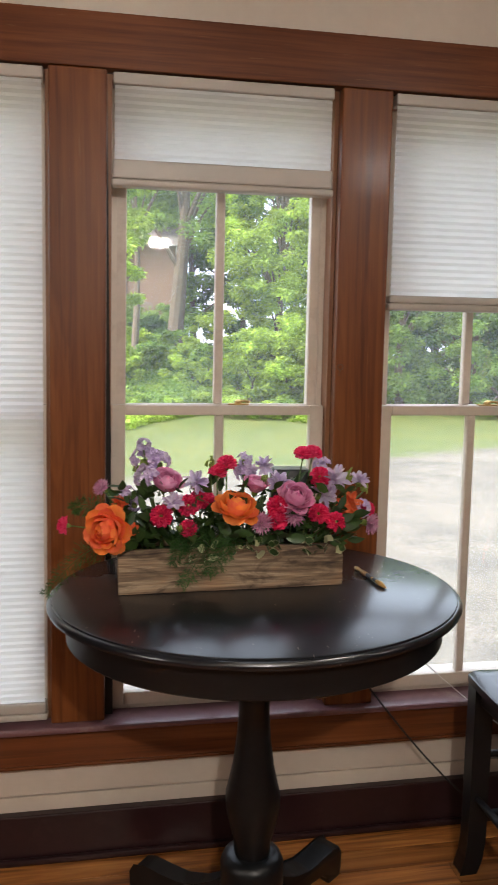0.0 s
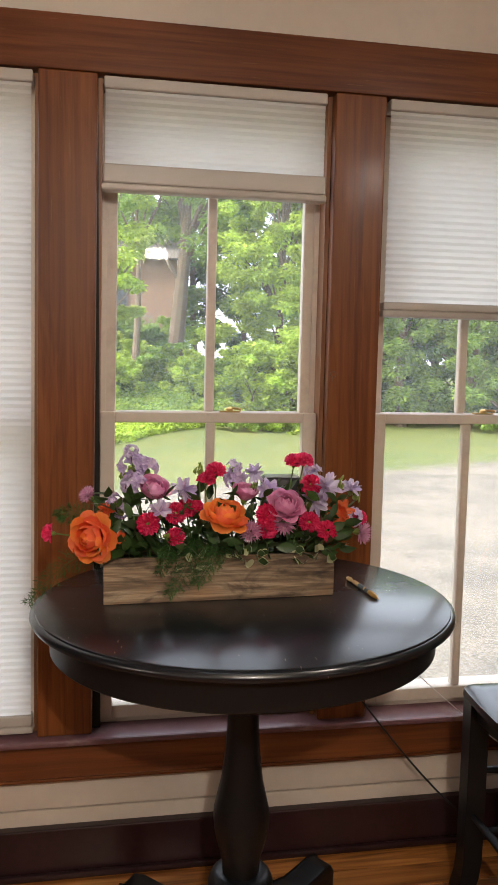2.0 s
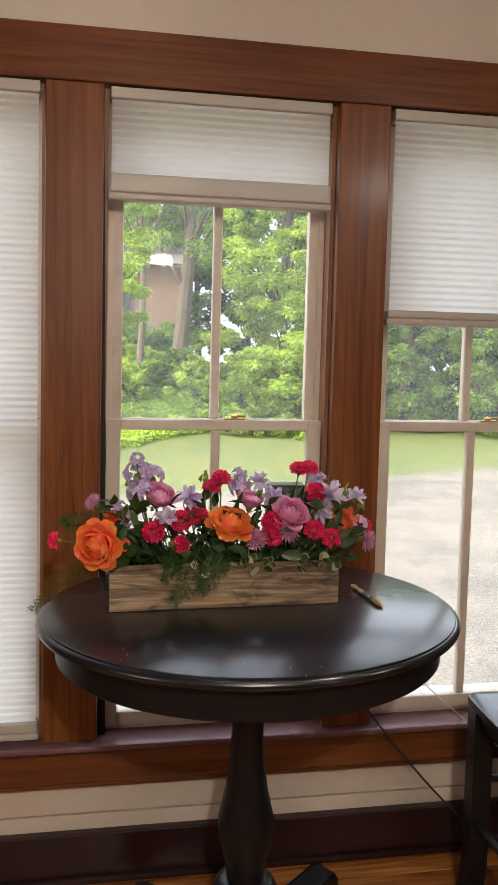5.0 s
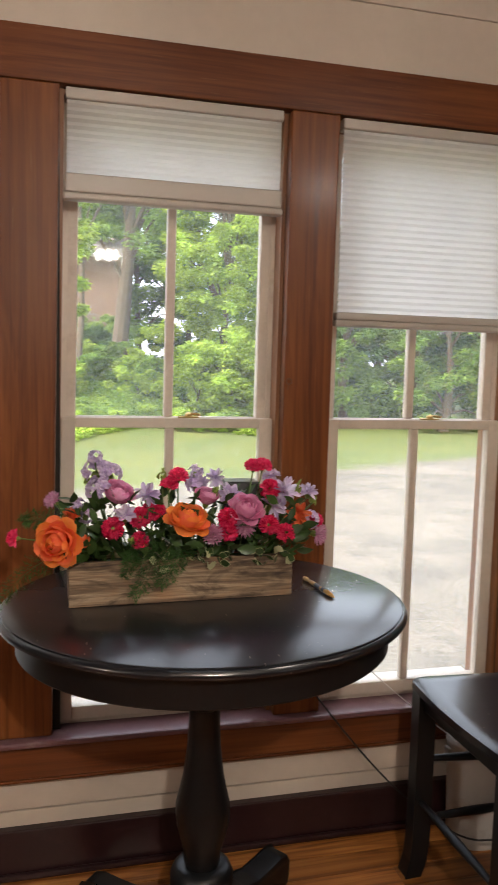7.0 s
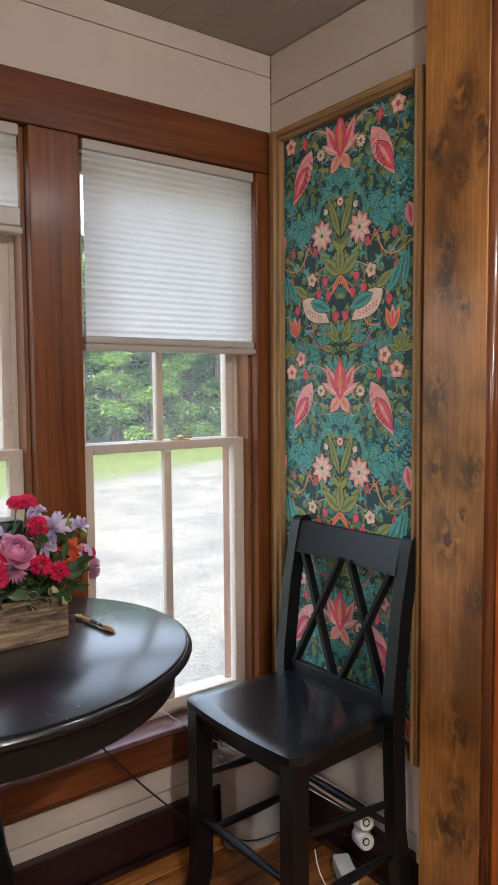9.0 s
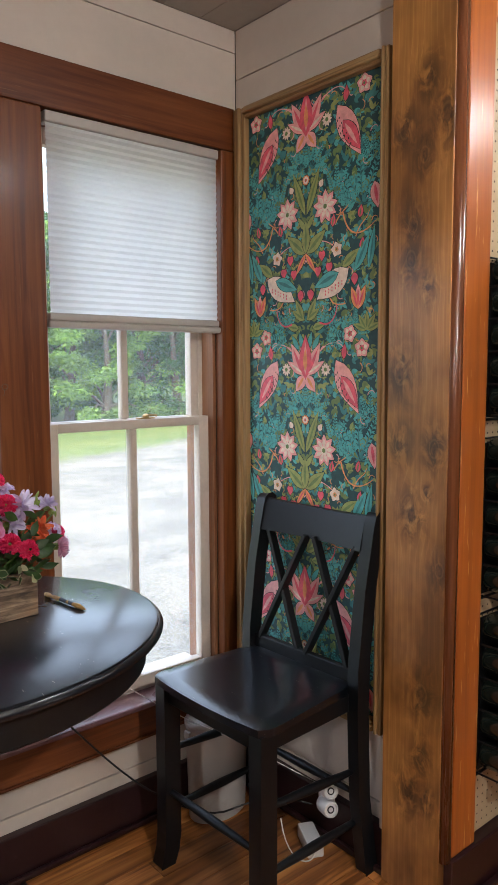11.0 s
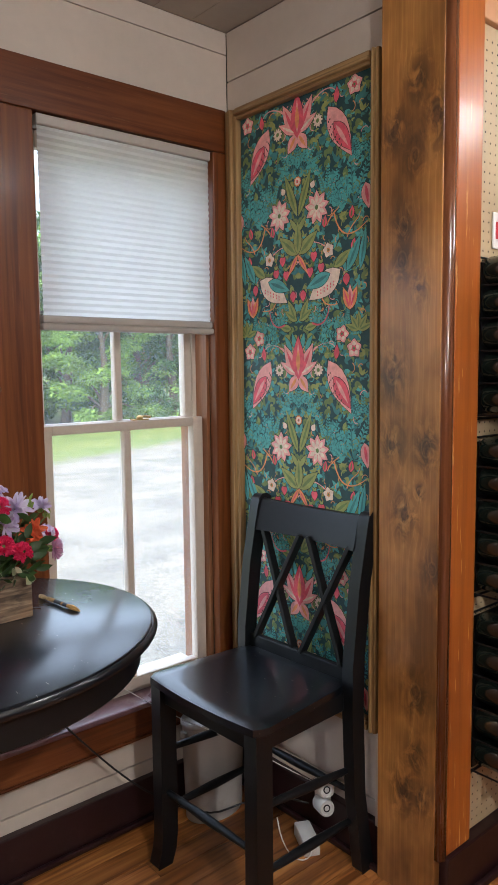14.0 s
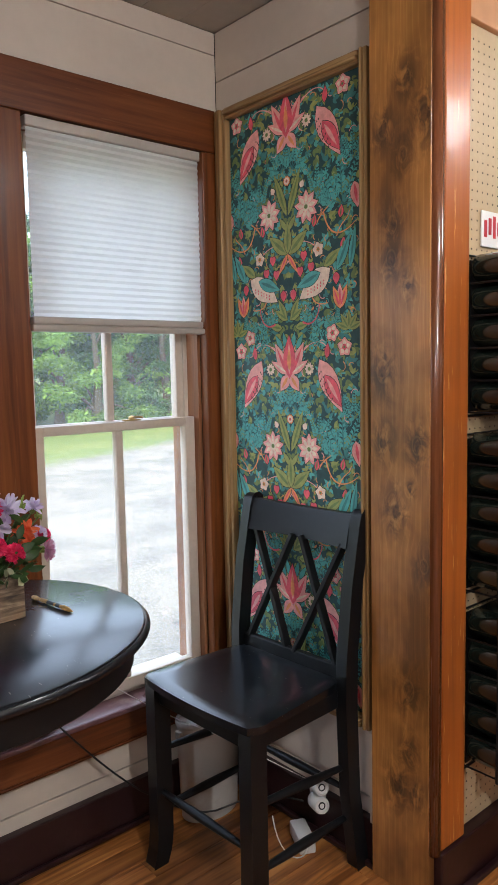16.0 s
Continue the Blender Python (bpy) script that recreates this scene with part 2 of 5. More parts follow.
FRAMEWOOD = wood("oak_picture_frame_wood", (0.17, 0.090, 0.032), (0.36, 0.215, 0.085), (0.48, 0.315, 0.14), 2, 0.42, 0.1, grain=110)
FRAMEWOOD_H = wood("oak_picture_frame_wood_across", (0.17, 0.090, 0.032), (0.36, 0.215, 0.085), (0.48, 0.315, 0.14), 1, 0.42, 0.1, grain=110)
FLOORWOOD = wood("amber_pine_floor", (0.15, 0.050, 0.013), (0.39, 0.155, 0.042), (0.58, 0.285, 0.088), 0, 0.34, 0.25, grain=50, random_tone=0.85, relief=0.1, band=0.08)
BLACKPAINT = paint("black_furniture_paint", (0.0046, 0.0052, 0.0062), 0.40, 0.25, 60, 0.04, coat=0.0, spec=0.33)
TABLEBLACK = paint("black_table_lacquer", (0.0045, 0.0058, 0.0085), 0.36, 0.3, 45, 0.03, coat=1.0, spec=0.12, scuff=(0.16, 0.14, 0.12))
BOXWOOD = wood("weathered_planter_wood", (0.085, 0.052, 0.030), (0.22, 0.150, 0.092), (0.40, 0.30, 0.20), 0, 0.75, 0.0, grain=70, relief=0.5, scale=1.6, wear=(0.06, 0.04, 0.025), band=0.10, blotch=True)
BLIND = plain("cellular_blind_fabric", (0.74, 0.73, 0.71), 0.8, 0, 0.66, 0.03)
BLINDRAIL = paint("blind_rail_paint", (0.43, 0.39, 0.345), 0.42, 0.05, 30, 0.05)
BRASS = plain("brass", (0.62, 0.42, 0.16), 0.28, 1.0)
WHITEPLASTIC = paint("white_plastic", (0.72, 0.70, 0.67), 0.38, 0.05, 30, 0.03)
BINWHITE = paint("white_bin_enamel", (0.50, 0.48, 0.45), 0.6, 0.08, 20, 0.05, dirt=(0.35, 0.3, 0.26))
RUBBER = plain("black_rubber", (0.012, 0.012, 0.013), 0.5)
SPEAKER = paint("black_matte_plastic", (0.012, 0.012, 0.014), 0.5, 0.2, 80, 0.1)
GREYPLASTIC = plain("grey_plastic_top", (0.25, 0.27, 0.28), 0.3)
PEG = paint("tan_pegboard", (0.50, 0.37, 0.22), 0.6, 0.08, 60, 0.1)
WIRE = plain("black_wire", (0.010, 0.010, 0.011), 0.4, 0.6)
BOTTLE = plain("dark_bottle_glass", (0.008, 0.012, 0.009), 0.08, 0, 0, 0.1, 0.8)
# made-up dark wood for walls out of view, to cut bounce and reflections
UNSEEN_WALL = wood("dark_unseen_wall", (0.05, 0.022, 0.010), (0.12, 0.055, 0.024), (0.18, 0.09, 0.04), 2, 0.6)
GLASS = pane_glass("window_glass")

# ---- building helpers ----
def link(name, bm, material, parent=None, label="", smooth=False):
    me = bpy.data.meshes.new(name)
    bmesh.ops.recalc_face_normals(bm, faces=bm.faces)
    bm.to_mesh(me)
    bm.free()
    for mt in material if isinstance(material, (list, tuple)) else (material,):
        me.materials.append(mt)
    if smooth:
        me.polygons.foreach_set("use_smooth", [True] * len(me.polygons))
        me.set_sharp_from_angle(angle=radians(38))
    ob = new(name, me)
    if parent:
        ob.parent = parent
    if label:
        tagged(ob, label)
    return ob


def part(name, bm, material, parent, label="", smooth=False):
    return link(name, bm, material, parent, label, smooth)


def thing(name, label, category, group="", kind="", at=None):
    ob = new(name)
    if at is not None:
        ob.matrix_world = at
    return tagged(ob, label, category, group, kind)


def add_box(bm, x0, x1, y0, y1, z0, z1, bevel=0.0, m=None):
    r = bmesh.ops.create_cube(bm, size=1)
    vs = r["verts"]
    bmesh.ops.scale(bm, vec=(abs(x1 - x0), abs(y1 - y0), abs(z1 - z0)), verts=vs)
    bmesh.ops.translate(bm, vec=((x0 + x1) / 2, (y0 + y1) / 2, (z0 + z1) / 2), verts=vs)
    if bevel:
        es = list({e for v in vs for e in v.link_edges})
        r = bmesh.ops.bevel(bm, geom=es, offset=bevel, segments=2, profile=0.5, affect="EDGES")
        vs = list({v for f in r["faces"] for v in f.verts} | {v for v in vs if v.is_valid})
    if m is not None:
        bmesh.ops.transform(bm, matrix=m, verts=vs)
    return vs


def box(*a, bevel=0.0, m=None):
    bm = bmesh.new()
    add_box(bm, *a, bevel=bevel, m=m)
    return bm


def add_lathe(bm, profile, n=32, m=None):
    rings = []
    for r, z in profile:
        rings.append([bm.verts.new((r * math.cos(2 * math.pi * k / n), r * math.sin(2 * math.pi * k / n), z)) for k in range(n)] if r > 1e-5 else [bm.verts.new((0, 0, z))])
    for a, b in zip(rings, rings[1:]):
        for k in range(n):
            k2 = (k + 1) % n
            if len(a) == 1 and len(b) == 1:
                continue
            if len(a) == 1:
                bm.faces.new((a[0], b[k], b[k2]))
            elif len(b) == 1:
                bm.faces.new((a[k], a[k2], b[0]))
            else:
                bm.faces.new((a[k], a[k2], b[k2], b[k]))
    vs = [v for ring in rings for v in ring]
    for ring in (rings[0], rings[-1]):
        if len(ring) > 2:
            bm.faces.new(ring)
    if m is not None:
        bmesh.ops.transform(bm, matrix=m, verts=vs)
    return vs


def lathe(profile, n=32, m=None):
    bm = bmesh.new()
    add_lathe(bm, profile, n, m)
    return bm


def add_tube(bm, pts, radius, n=8):
    """A tube along points; radius a number or one per point."""
    pts = [Vector(p) for p in pts]
    rad = radius if isinstance(radius, (list, tuple)) else [radius] * len(pts)
    rings, up = [], Vector((0.31, 0.17, 0.93))
    for k, p in enumerate(pts):
        d = (pts[min(k + 1, len(pts) - 1)] - pts[max(k - 1, 0)]).normalized()
        a = d.cross(up)
        if a.length < 1e-3:
            a = d.cross(Vector((1, 0, 0)))
        a.normalize()
        b = d.cross(a)
        rings.append([bm.verts.new(p + rad[k] * (math.cos(2 * math.pi * j / n) * a + math.sin(2 * math.pi * j / n) * b)) for j in range(n)])
    for a, b in zip(rings, rings[1:]):
        for j in range(n):
            bm.faces.new((a[j], a[(j + 1) % n], b[(j + 1) % n], b[j]))
    bm.faces.new(rings[0])
    bm.faces.new(rings[-1])
    return bm


def tube(pts, radius, n=8):
    return add_tube(bmesh.new(), pts, radius, n)


def bezier(p0, p1, p2, p3, n=12):
    out = []
    for k in range(n + 1):
        t = k / n
        out.append(tuple((1 - t) ** 3 * a + 3 * (1 - t) ** 2 * t * b + 3 * (1 - t) * t * t * c + t ** 3 * d for a, b, c, d in zip(p0, p1, p2, p3)))
    return out


def prism(outline, thick, m):
    """A flat outline (2D), made thick along local z, both ways, and set at m."""
    bm = bmesh.new()
    lo = [bm.verts.new((x, y, -thick / 2)) for x, y in outline]
    hi = [bm.verts.new((x, y, thick / 2)) for x, y in outline]
    bm.faces.new(lo)
    bm.faces.new(hi)
    for k in range(len(lo)):
        j = (k + 1) % len(lo)
        bm.faces.new((lo[k], lo[j], hi[j], hi[k]))
    bmesh.ops.transform(bm, matrix=m, verts=bm.verts)
    return bm


# ---- structure ----
YT, YW, YS = 2.139, 2.166, 2.204          # trim face, wall face, sash face
XW, XP, YE = 1.495, 1.447, 1.272          # nook side wall, post face, pegboard wall
CEIL = 2.588
XL, XR, YB = -3.2, 4.2, -4.5
HEAD, STOOL = 2.189, 0.416
WINDOWS = [(-0.770, -0.137), (0.011, 0.645), (0.788, 1.410)]


def structure(name, bm, material, label, category, smooth=False):
    return tagged(link(name, bm, material, smooth=smooth), label, category, kind="structure")


bm = bmesh.new()
xs = [XL] + [v for w in WINDOWS for v in w] + [XW + 0.15]
for a, b in zip(xs[0::2], xs[1::2]):
    add_box(bm, a, b, YW + 0.012, YW + 0.17, 0, CEIL)
for a, b in WINDOWS:
    add_box(bm, a, b, YW + 0.012, YW + 0.17, HEAD, CEIL)
    add_box(bm, a, b, YW + 0.012, YW + 0.17, 0, STOOL - 0.02)
wall_north = structure("wall_north", bm, DARKGAP, "cream painted plank wall with three windows", "wall")
bm = box(XW + 0.012, XW + 0.15, YE + 0.03, YW + 0.012, 0, CEIL)
wall_nook = structure("wall_east", bm, DARKGAP, "cream painted plank wall beside the windows", "wall")
bm = box(XP + 0.012, XR, YE + 0.03, YE + 0.13, 0, CEIL)
wall_peg = structure("wall_pegboard", bm, CREAM, "wall beyond the corner, clad in pegboard", "wall")
# unseen walls that close the room, dark so they bounce little light
structure("wall_west", box(XL - 0.1, XL, YB, YW, 0, CEIL), UNSEEN_WALL, "unseen side wall of the room, made brown to cut bounced light", "wall")
structure("wall_south", box(XL, XR, YB - 0.1, YB, 0, CEIL), UNSEEN_WALL, "unseen wall behind, made brown to cut bounced light", "wall")
structure("wall_far_east", box(XR, XR + 0.1, YB, YE, 0, CEIL), UNSEEN_WALL, "unseen wall at the far side, made brown to cut bounced light", "wall")

# ceiling boards, one mesh
bm = bmesh.new()
add_box(bm, XL - 0.1, XR + 0.1, YB - 0.1, YW + 0.18, CEIL + 0.012, CEIL + 0.08)
x = XW - 0.001
while x > XL:
    add_box(bm, max(x - 0.1425, XL), x, YB, YW, CEIL, CEIL + 0.014, 0.0012)
    x -= 0.1435
x = XW + 0.003
while x < XR:
    add_box(bm, x, min(x + 0.141, XR), YB, YE + 0.03, CEIL, CEIL + 0.014, 0.002)
    x += 0.1435
structure("ceiling", bm, CEILPAINT, "greyish cream boarded ceiling", "ceiling")


# trim on the window wall
def trim(name, bm, material, label):
    return structure(name, bm, material, label, "trim")


trim("trim_head", box(XL, 1.467, YT, YW + 0.012, HEAD, 2.326, bevel=0.003), TRIM_H, "dark red-brown stained wooden head board over the windows")
for k, (a, b) in enumerate([(WINDOWS[0][0] - 0.16, WINDOWS[0][0]), (WINDOWS[0][1], WINDOWS[1][0]), (WINDOWS[1][1], WINDOWS[2][0]), (1.410, 1.467)]):
    trim("trim_post_%d" % (k + 1), box(a, b, YT + 0.001, YW + 0.012, STOOL, HEAD - 0.001, bevel=0.004), TRIM_V, "red-brown stained wooden window post")
trim("trim_stool", box(XL, XW - 0.004, YT - 0.028, YS + 0.01, STOOL - 0.019, STOOL - 0.0005, bevel=0.006), STOOLPAINT, "glossy plum painted window stool")
trim("trim_apron", box(XL, XW - 0.004, YT + 0.003, YW + 0.012, 0.288, STOOL - 0.021, bevel=0.003), APRON, "orange-brown stained wooden apron under the sill")
trim("trim_apron_bead", box(XL, XW - 0.004, YT - 0.006, YT + 0.0025, 0.287, 0.296, bevel=0.002), TRIM_H, "thin dark bead under the apron")
for nm, bm, lb in (("baseboard_1", box(XL, XW - 0.003, YT + 0.002, YW + 0.011, 0.0, 0.142, bevel=0.004), "maroon painted baseboard under the windows"),
                   ("baseboard_2", box(XW - 0.026, XW + 0.011, YE + 0.2, YT, 0.0, 0.140, bevel=0.004), "maroon painted baseboard of the nook"),
                   ("baseboard_3", box(XP + 0.03, XR, YE - 0.022, YE + 0.028, 0.0, 0.150, bevel=0.005), "maroon painted baseboard under the pegboard")):
    structure(nm, bm, MAROON, lb, "baseboard")
structure("shoe_moulding_1", box(XL, XW - 0.03, YT - 0.016, YT + 0.001, 0, 0.020, bevel=0.007), MAROON, "maroon quarter-round along the floor", "trim", True)
structure("shoe_moulding_2", box(XW - 0.044, XW - 0.027, YE + 0.19, YT - 0.017, 0, 0.020, bevel=0.007), MAROON, "maroon quarter-round along the nook wall", "trim", True)
structure("shoe_moulding_3", box(XP - 0.004, XR, YE - 0.042, YE - 0.023, 0, 0.022, bevel=0.007), MAROON, "maroon quarter-round under the pegboard", "trim", True)

# knotty pine post at the corner, orange corner trim
KNOTS = [(1.350, 2.190, 0.016), (1.294, 2.087, 0.022), (1.423, 2.085, 0.018), (1.360, 2.008, 0.014), (1.393, 1.839, 0.016), (1.397, 1.751, 0.017),
         (1.343, 1.677, 0.012), (1.425, 1.459, 0.021), (1.423, 1.265, 0.017), (1.314, 1.266, 0.017), (1.335, 1.149, 0.008), (1.384, 1.082, 0.019), (1.291, 0.950, 0.014), (1.340, 0.597, 0.020), (1.338, 0.421, 0.016), (1.374, 0.308, 0.020), (1.318, 0.309, 0.014)]
PINE = knotty("knotty_pine", KNOTS)
trim("trim_corner_board", box(XP, XP + 0.028, YE + 0.002, 1.468, 0, CEIL - 0.001, bevel=0.0025), PINE, "wide varnished knotty pine corner board")
bm = lathe([(0.0185, 0.151), (0.0185, CEIL - 0.001)], 20, Matrix.Translation((XP + 0.0205, YE - 0.001, 0)))
trim("trim_corner_bead", bm, wood("dark_bead_wood", (0.10, 0.032, 0.012), (0.17, 0.055, 0.02), (0.24, 0.09, 0.034), 2, 0.25, 0.4), "glossy rounded brown corner bead")
bpy.data.objects["trim_corner_bead"].data.polygons.foreach_set("use_smooth", [True] * 22)
trim("trim_orange_board", box(XP + 0.0400, XP + 0.152, YE - 0.012, YE + 0.028, 0.151, CEIL - 0.001, bevel=0.004), ORANGE, "scuffed orange varnished trim board at the corner")


# ---- windows ----
def sash(parent, x0, x1, z0, z1, y, bottom, top, name):
    """One sash: stiles, rails, one upright muntin and two panes."""
    s = part(name, bmesh.new(), SASH, parent)
    st, d = 0.040, 0.034
    part("stile", box(x0, x0 + st, y, y + d, z0, z1, bevel=0.003), SASH, s)
    part("stile", box(x1 - st, x1, y, y + d, z0, z1, bevel=0.003), SASH, s)
    part("bottom_rail", box(x0 + st, x1 - st, y + 0.001, y + d, z0, z0 + bottom, bevel=0.003), SASH, s)
    part("top_rail", box(x0 + st, x1 - st, y + 0.001, y + d, z1 - top, z1, bevel=0.003), SASH, s)
    c = (x0 + x1) / 2
    part("muntin", box(c - 0.013, c + 0.013, y + 0.003, y + d - 0.003, z0 + bottom, z1 - top, bevel=0.005), SASH, s)
    for a, b in ((x0 + st, c - 0.012), (c + 0.012, x1 - st)):
        bm = box(a - 0.003, b + 0.003, y + 0.016, y + 0.0165, z0 + bottom - 0.003, z1 - top + 0.003)
        bmesh.ops.delete(bm, geom=[f for f in bm.faces if abs(f.normal.y) < 0.5 or f.normal.y > 0.5], context="FACES")
        pane = part("pane", bm, GLASS, s)
        pane.visible_shadow = False
    return s


def window(k, x0, x1):
    w = tagged(new("window_%d" % k), "double-hung wooden window with beige painted sashes", "window", kind="structure")
    for a, b in ((x0 - 0.0, x0 + 0.012), (x1 - 0.012, x1)):
        part("jamb", box(a, b, YW + 0.013, YW + 0.168, STOOL, HEAD), JAMB, w)
    part("head_jamb", box(x0 + 0.012, x1 - 0.012, YW + 0.013, YW + 0.168, HEAD - 0.014, HEAD - 0.001), JAMB, w)
    part("sill", box(x0 + 0.012, x1 - 0.012, YS + 0.011, YW + 0.20, STOOL - 0.02, STOOL + 0.008, bevel=0.003), SASH, w)
    for a, b in ((x0 + 0.012, x0 + 0.026), (x1 - 0.026, x1 - 0.012)):
        part("parting_strip", box(a, b, YS + 0.036, YS + 0.044, STOOL + 0.01, HEAD - 0.015), SASH, w)
    mid = 1.300
    sash(w, x0 + 0.013, x1 - 0.013, STOOL + 0.009, mid + 0.014, YS, 0.040, 0.029, "lower_sash")
    sash(w, x0 + 0.013, x1 - 0.013, mid - 0.014, HEAD - 0.016, YS + 0.046, 0.029, 0.05, "upper_sash")
    lock = part("sash_lock", box((x0 + x1) / 2 + 0.025, (x0 + x1) / 2 + 0.085, YS + 0.006, YS + 0.028, mid + 0.0145, mid + 0.019, bevel=0.0015), BRASS, w, "small brass sash lock")
    c = (x0 + x1) / 2 + 0.055
    part("cam", lathe([(0.011, 0), (0.011, 0.006), (0.005, 0.011), (0, 0.012)], 14, Matrix.Translation((c, YS + 0.016, mid + 0.019))), BRASS, lock, smooth=True)
    part("lever", tube([(c, YS + 0.016, mid + 0.027), (c + 0.018, YS + 0.004, mid + 0.026), (c + 0.030, YS - 0.004, mid + 0.024)], [0.003, 0.0035, 0.0045]), BRASS, lock, smooth=True)
    return w


for k, (a, b) in enumerate(WINDOWS):
    window(k + 1, a, b)


# ---- cellular blinds ----
def blind(x0, x1, bottom, rail, label):
    t = thing("cellular_blind", label, "blind", "window blinds")
    top, y = HEAD - 0.003, YT + 0.012
    part("headrail", box(x0, x1, y - 0.004, y + 0.042, top - 0.030, top, bevel=0.004), BLINDRAIL, t)
    z1, z0 = top - 0.030, bottom + rail
    n = max(4, round((z1 - z0) / 0.0190))
    bm = bmesh.new()
    rows = []
    for k in range(2 * n + 1):
        z = z1 + (z0 - z1) * k / (2 * n)
        yy = y + (0.0075 if k % 2 == 0 else 0.004)
        rows.append([bm.verts.new((xx, yy, z)) for xx in (x0 + 0.004, x1 - 0.004)])
    for r in (rows,):
        for a, b in zip(r, r[1:]):
            bm.faces.new((a[0], a[1], b[1], b[0]))
    part("pleated_fabric", bm, BLIND, t)
    part("bottom_rail", box(x0, x1, y - 0.003, y + 0.034, bottom + 0.020, z0, bevel=0.005), BLINDRAIL, t)
    part("rail_grip", box(x0 - 0.004, x1 + 0.004, y - 0.007, y + 0.030, bottom, bottom + 0.0195, bevel=0.006), BLINDRAIL, t)
    return t


blind(WINDOWS[0][0] + 0.006, WINDOWS[0][1] - 0.014, 0.425, 0.050, "white cellular blind lowered down to the sill")
blind(WINDOWS[1][0] + 0.016, WINDOWS[1][1] - 0.022, 1.898, 0.070, "white cellular blind raised near the window's top")
blind(WINDOWS[2][0] + 0.014, WINDOWS[2][1] - 0.004, 1.593, 0.042, "white cellular blind lowered over the upper half")

# ---- pedestal table, its top flattened to an oval to fit the camera's view ----
TX, TY, TZ, TR = 0.357, 1.775, 0.913, 0.481
OVAL = Matrix.Diagonal((1, 0.893, 1, 1))
table = thing("pedestal_table", "black painted pedestal table with a scuffed oval top", "table", at=pose(TX, TY, 0))
top = [(0, 0.0), (TR - 0.016, 0.0), (TR - 0.0125, -0.0012), (TR - 0.0115, -0.0045), (TR - 0.0065, -0.0052), (TR - 0.0015, -0.010), (TR, -0.0145), (TR - 0.002, -0.020), (TR - 0.008, -0.0235), (TR - 0.02, -0.0245), (0, -0.0245)]
part("tabletop", lathe([(r, TZ + z) for r, z in top], 96, OVAL), TABLEBLACK, table, smooth=True)
part("apron", lathe([(TR - 0.042, TZ - 0.0248), (TR - 0.042, TZ - 0.092), (TR - 0.046, TZ - 0.096), (TR - 0.064, TZ - 0.096), (TR - 0.064, TZ - 0.0248)], 96, OVAL), BLACKPAINT, table, smooth=True)
part("underframe", box(-0.16, 0.16, -0.16, 0.16, TZ - 0.07, TZ - 0.0248, bevel=0.004), BLACKPAINT, table)
ped = [(0.045, TZ - 0.0705), (0.045, 0.668), (0.047, 0.655), (0.044, 0.648), (0.038, 0.642), (0.038, 0.60), (0.041, 0.545), (0.050, 0.47), (0.060, 0.425), (0.067, 0.395), (0.068, 0.37), (0.064, 0.335), (0.054, 0.295), (0.046, 0.268), (0.045, 0.235), (0.060, 0.228), (0.060, 0.11), (0, 0.11)]
part("pedestal", lathe(ped, 12, Matrix.Rotation(radians(15), 4, "Z")), BLACKPAINT, table, "turned black pedestal with flattened facets", smooth=True)
part("collar", lathe([(0.047, 0.240), (0.062, 0.237), (0.072, 0.228), (0.078, 0.214), (0.079, 0.10), (0.07, 0.085), (0.061, 0.085)], 40), BLACKPAINT, table, smooth=True)
for a in (38, 142, 218, 322):
    out = [(0.060, 0.215), (0.10, 0.175), (0.15, 0.140), (0.21, 0.120), (0.27, 0.122), (0.32, 0.128), (0.352, 0.118), (0.364, 0.092), (0.362, 0.03), (0.355, 0.0), (0.300, 0.0), (0.292, 0.03), (0.27, 0.052), (0.21, 0.058), (0.15, 0.070), (0.10, 0.092), (0.060, 0.11)]
    m = Matrix.Rotation(radians(a), 4, "Z") @ Matrix.Rotation(radians(90), 4, "X") @ Matrix.Diagonal((0.96, 0.76, 1, 1))
    bm = prism(out, 0.062, m)
    bmesh.ops.bevel(bm, geom=list(bm.edges), offset=0.007, segments=2, profile=0.5, affect="EDGES")
    part("foot", bm, BLACKPAINT, table, smooth=True)

# ---- counter chair ----
# local frame: x forward out of the chair, y to its side, z up
chair = thing("counter_chair", "black painted counter-height chair with double-X back", "chair", at=pose(1.200, 1.737, 0, 0, 0, 182.0) @ Matrix.Diagonal((1, 1.13, 0.972, 1)))
SEATZ = 0.602


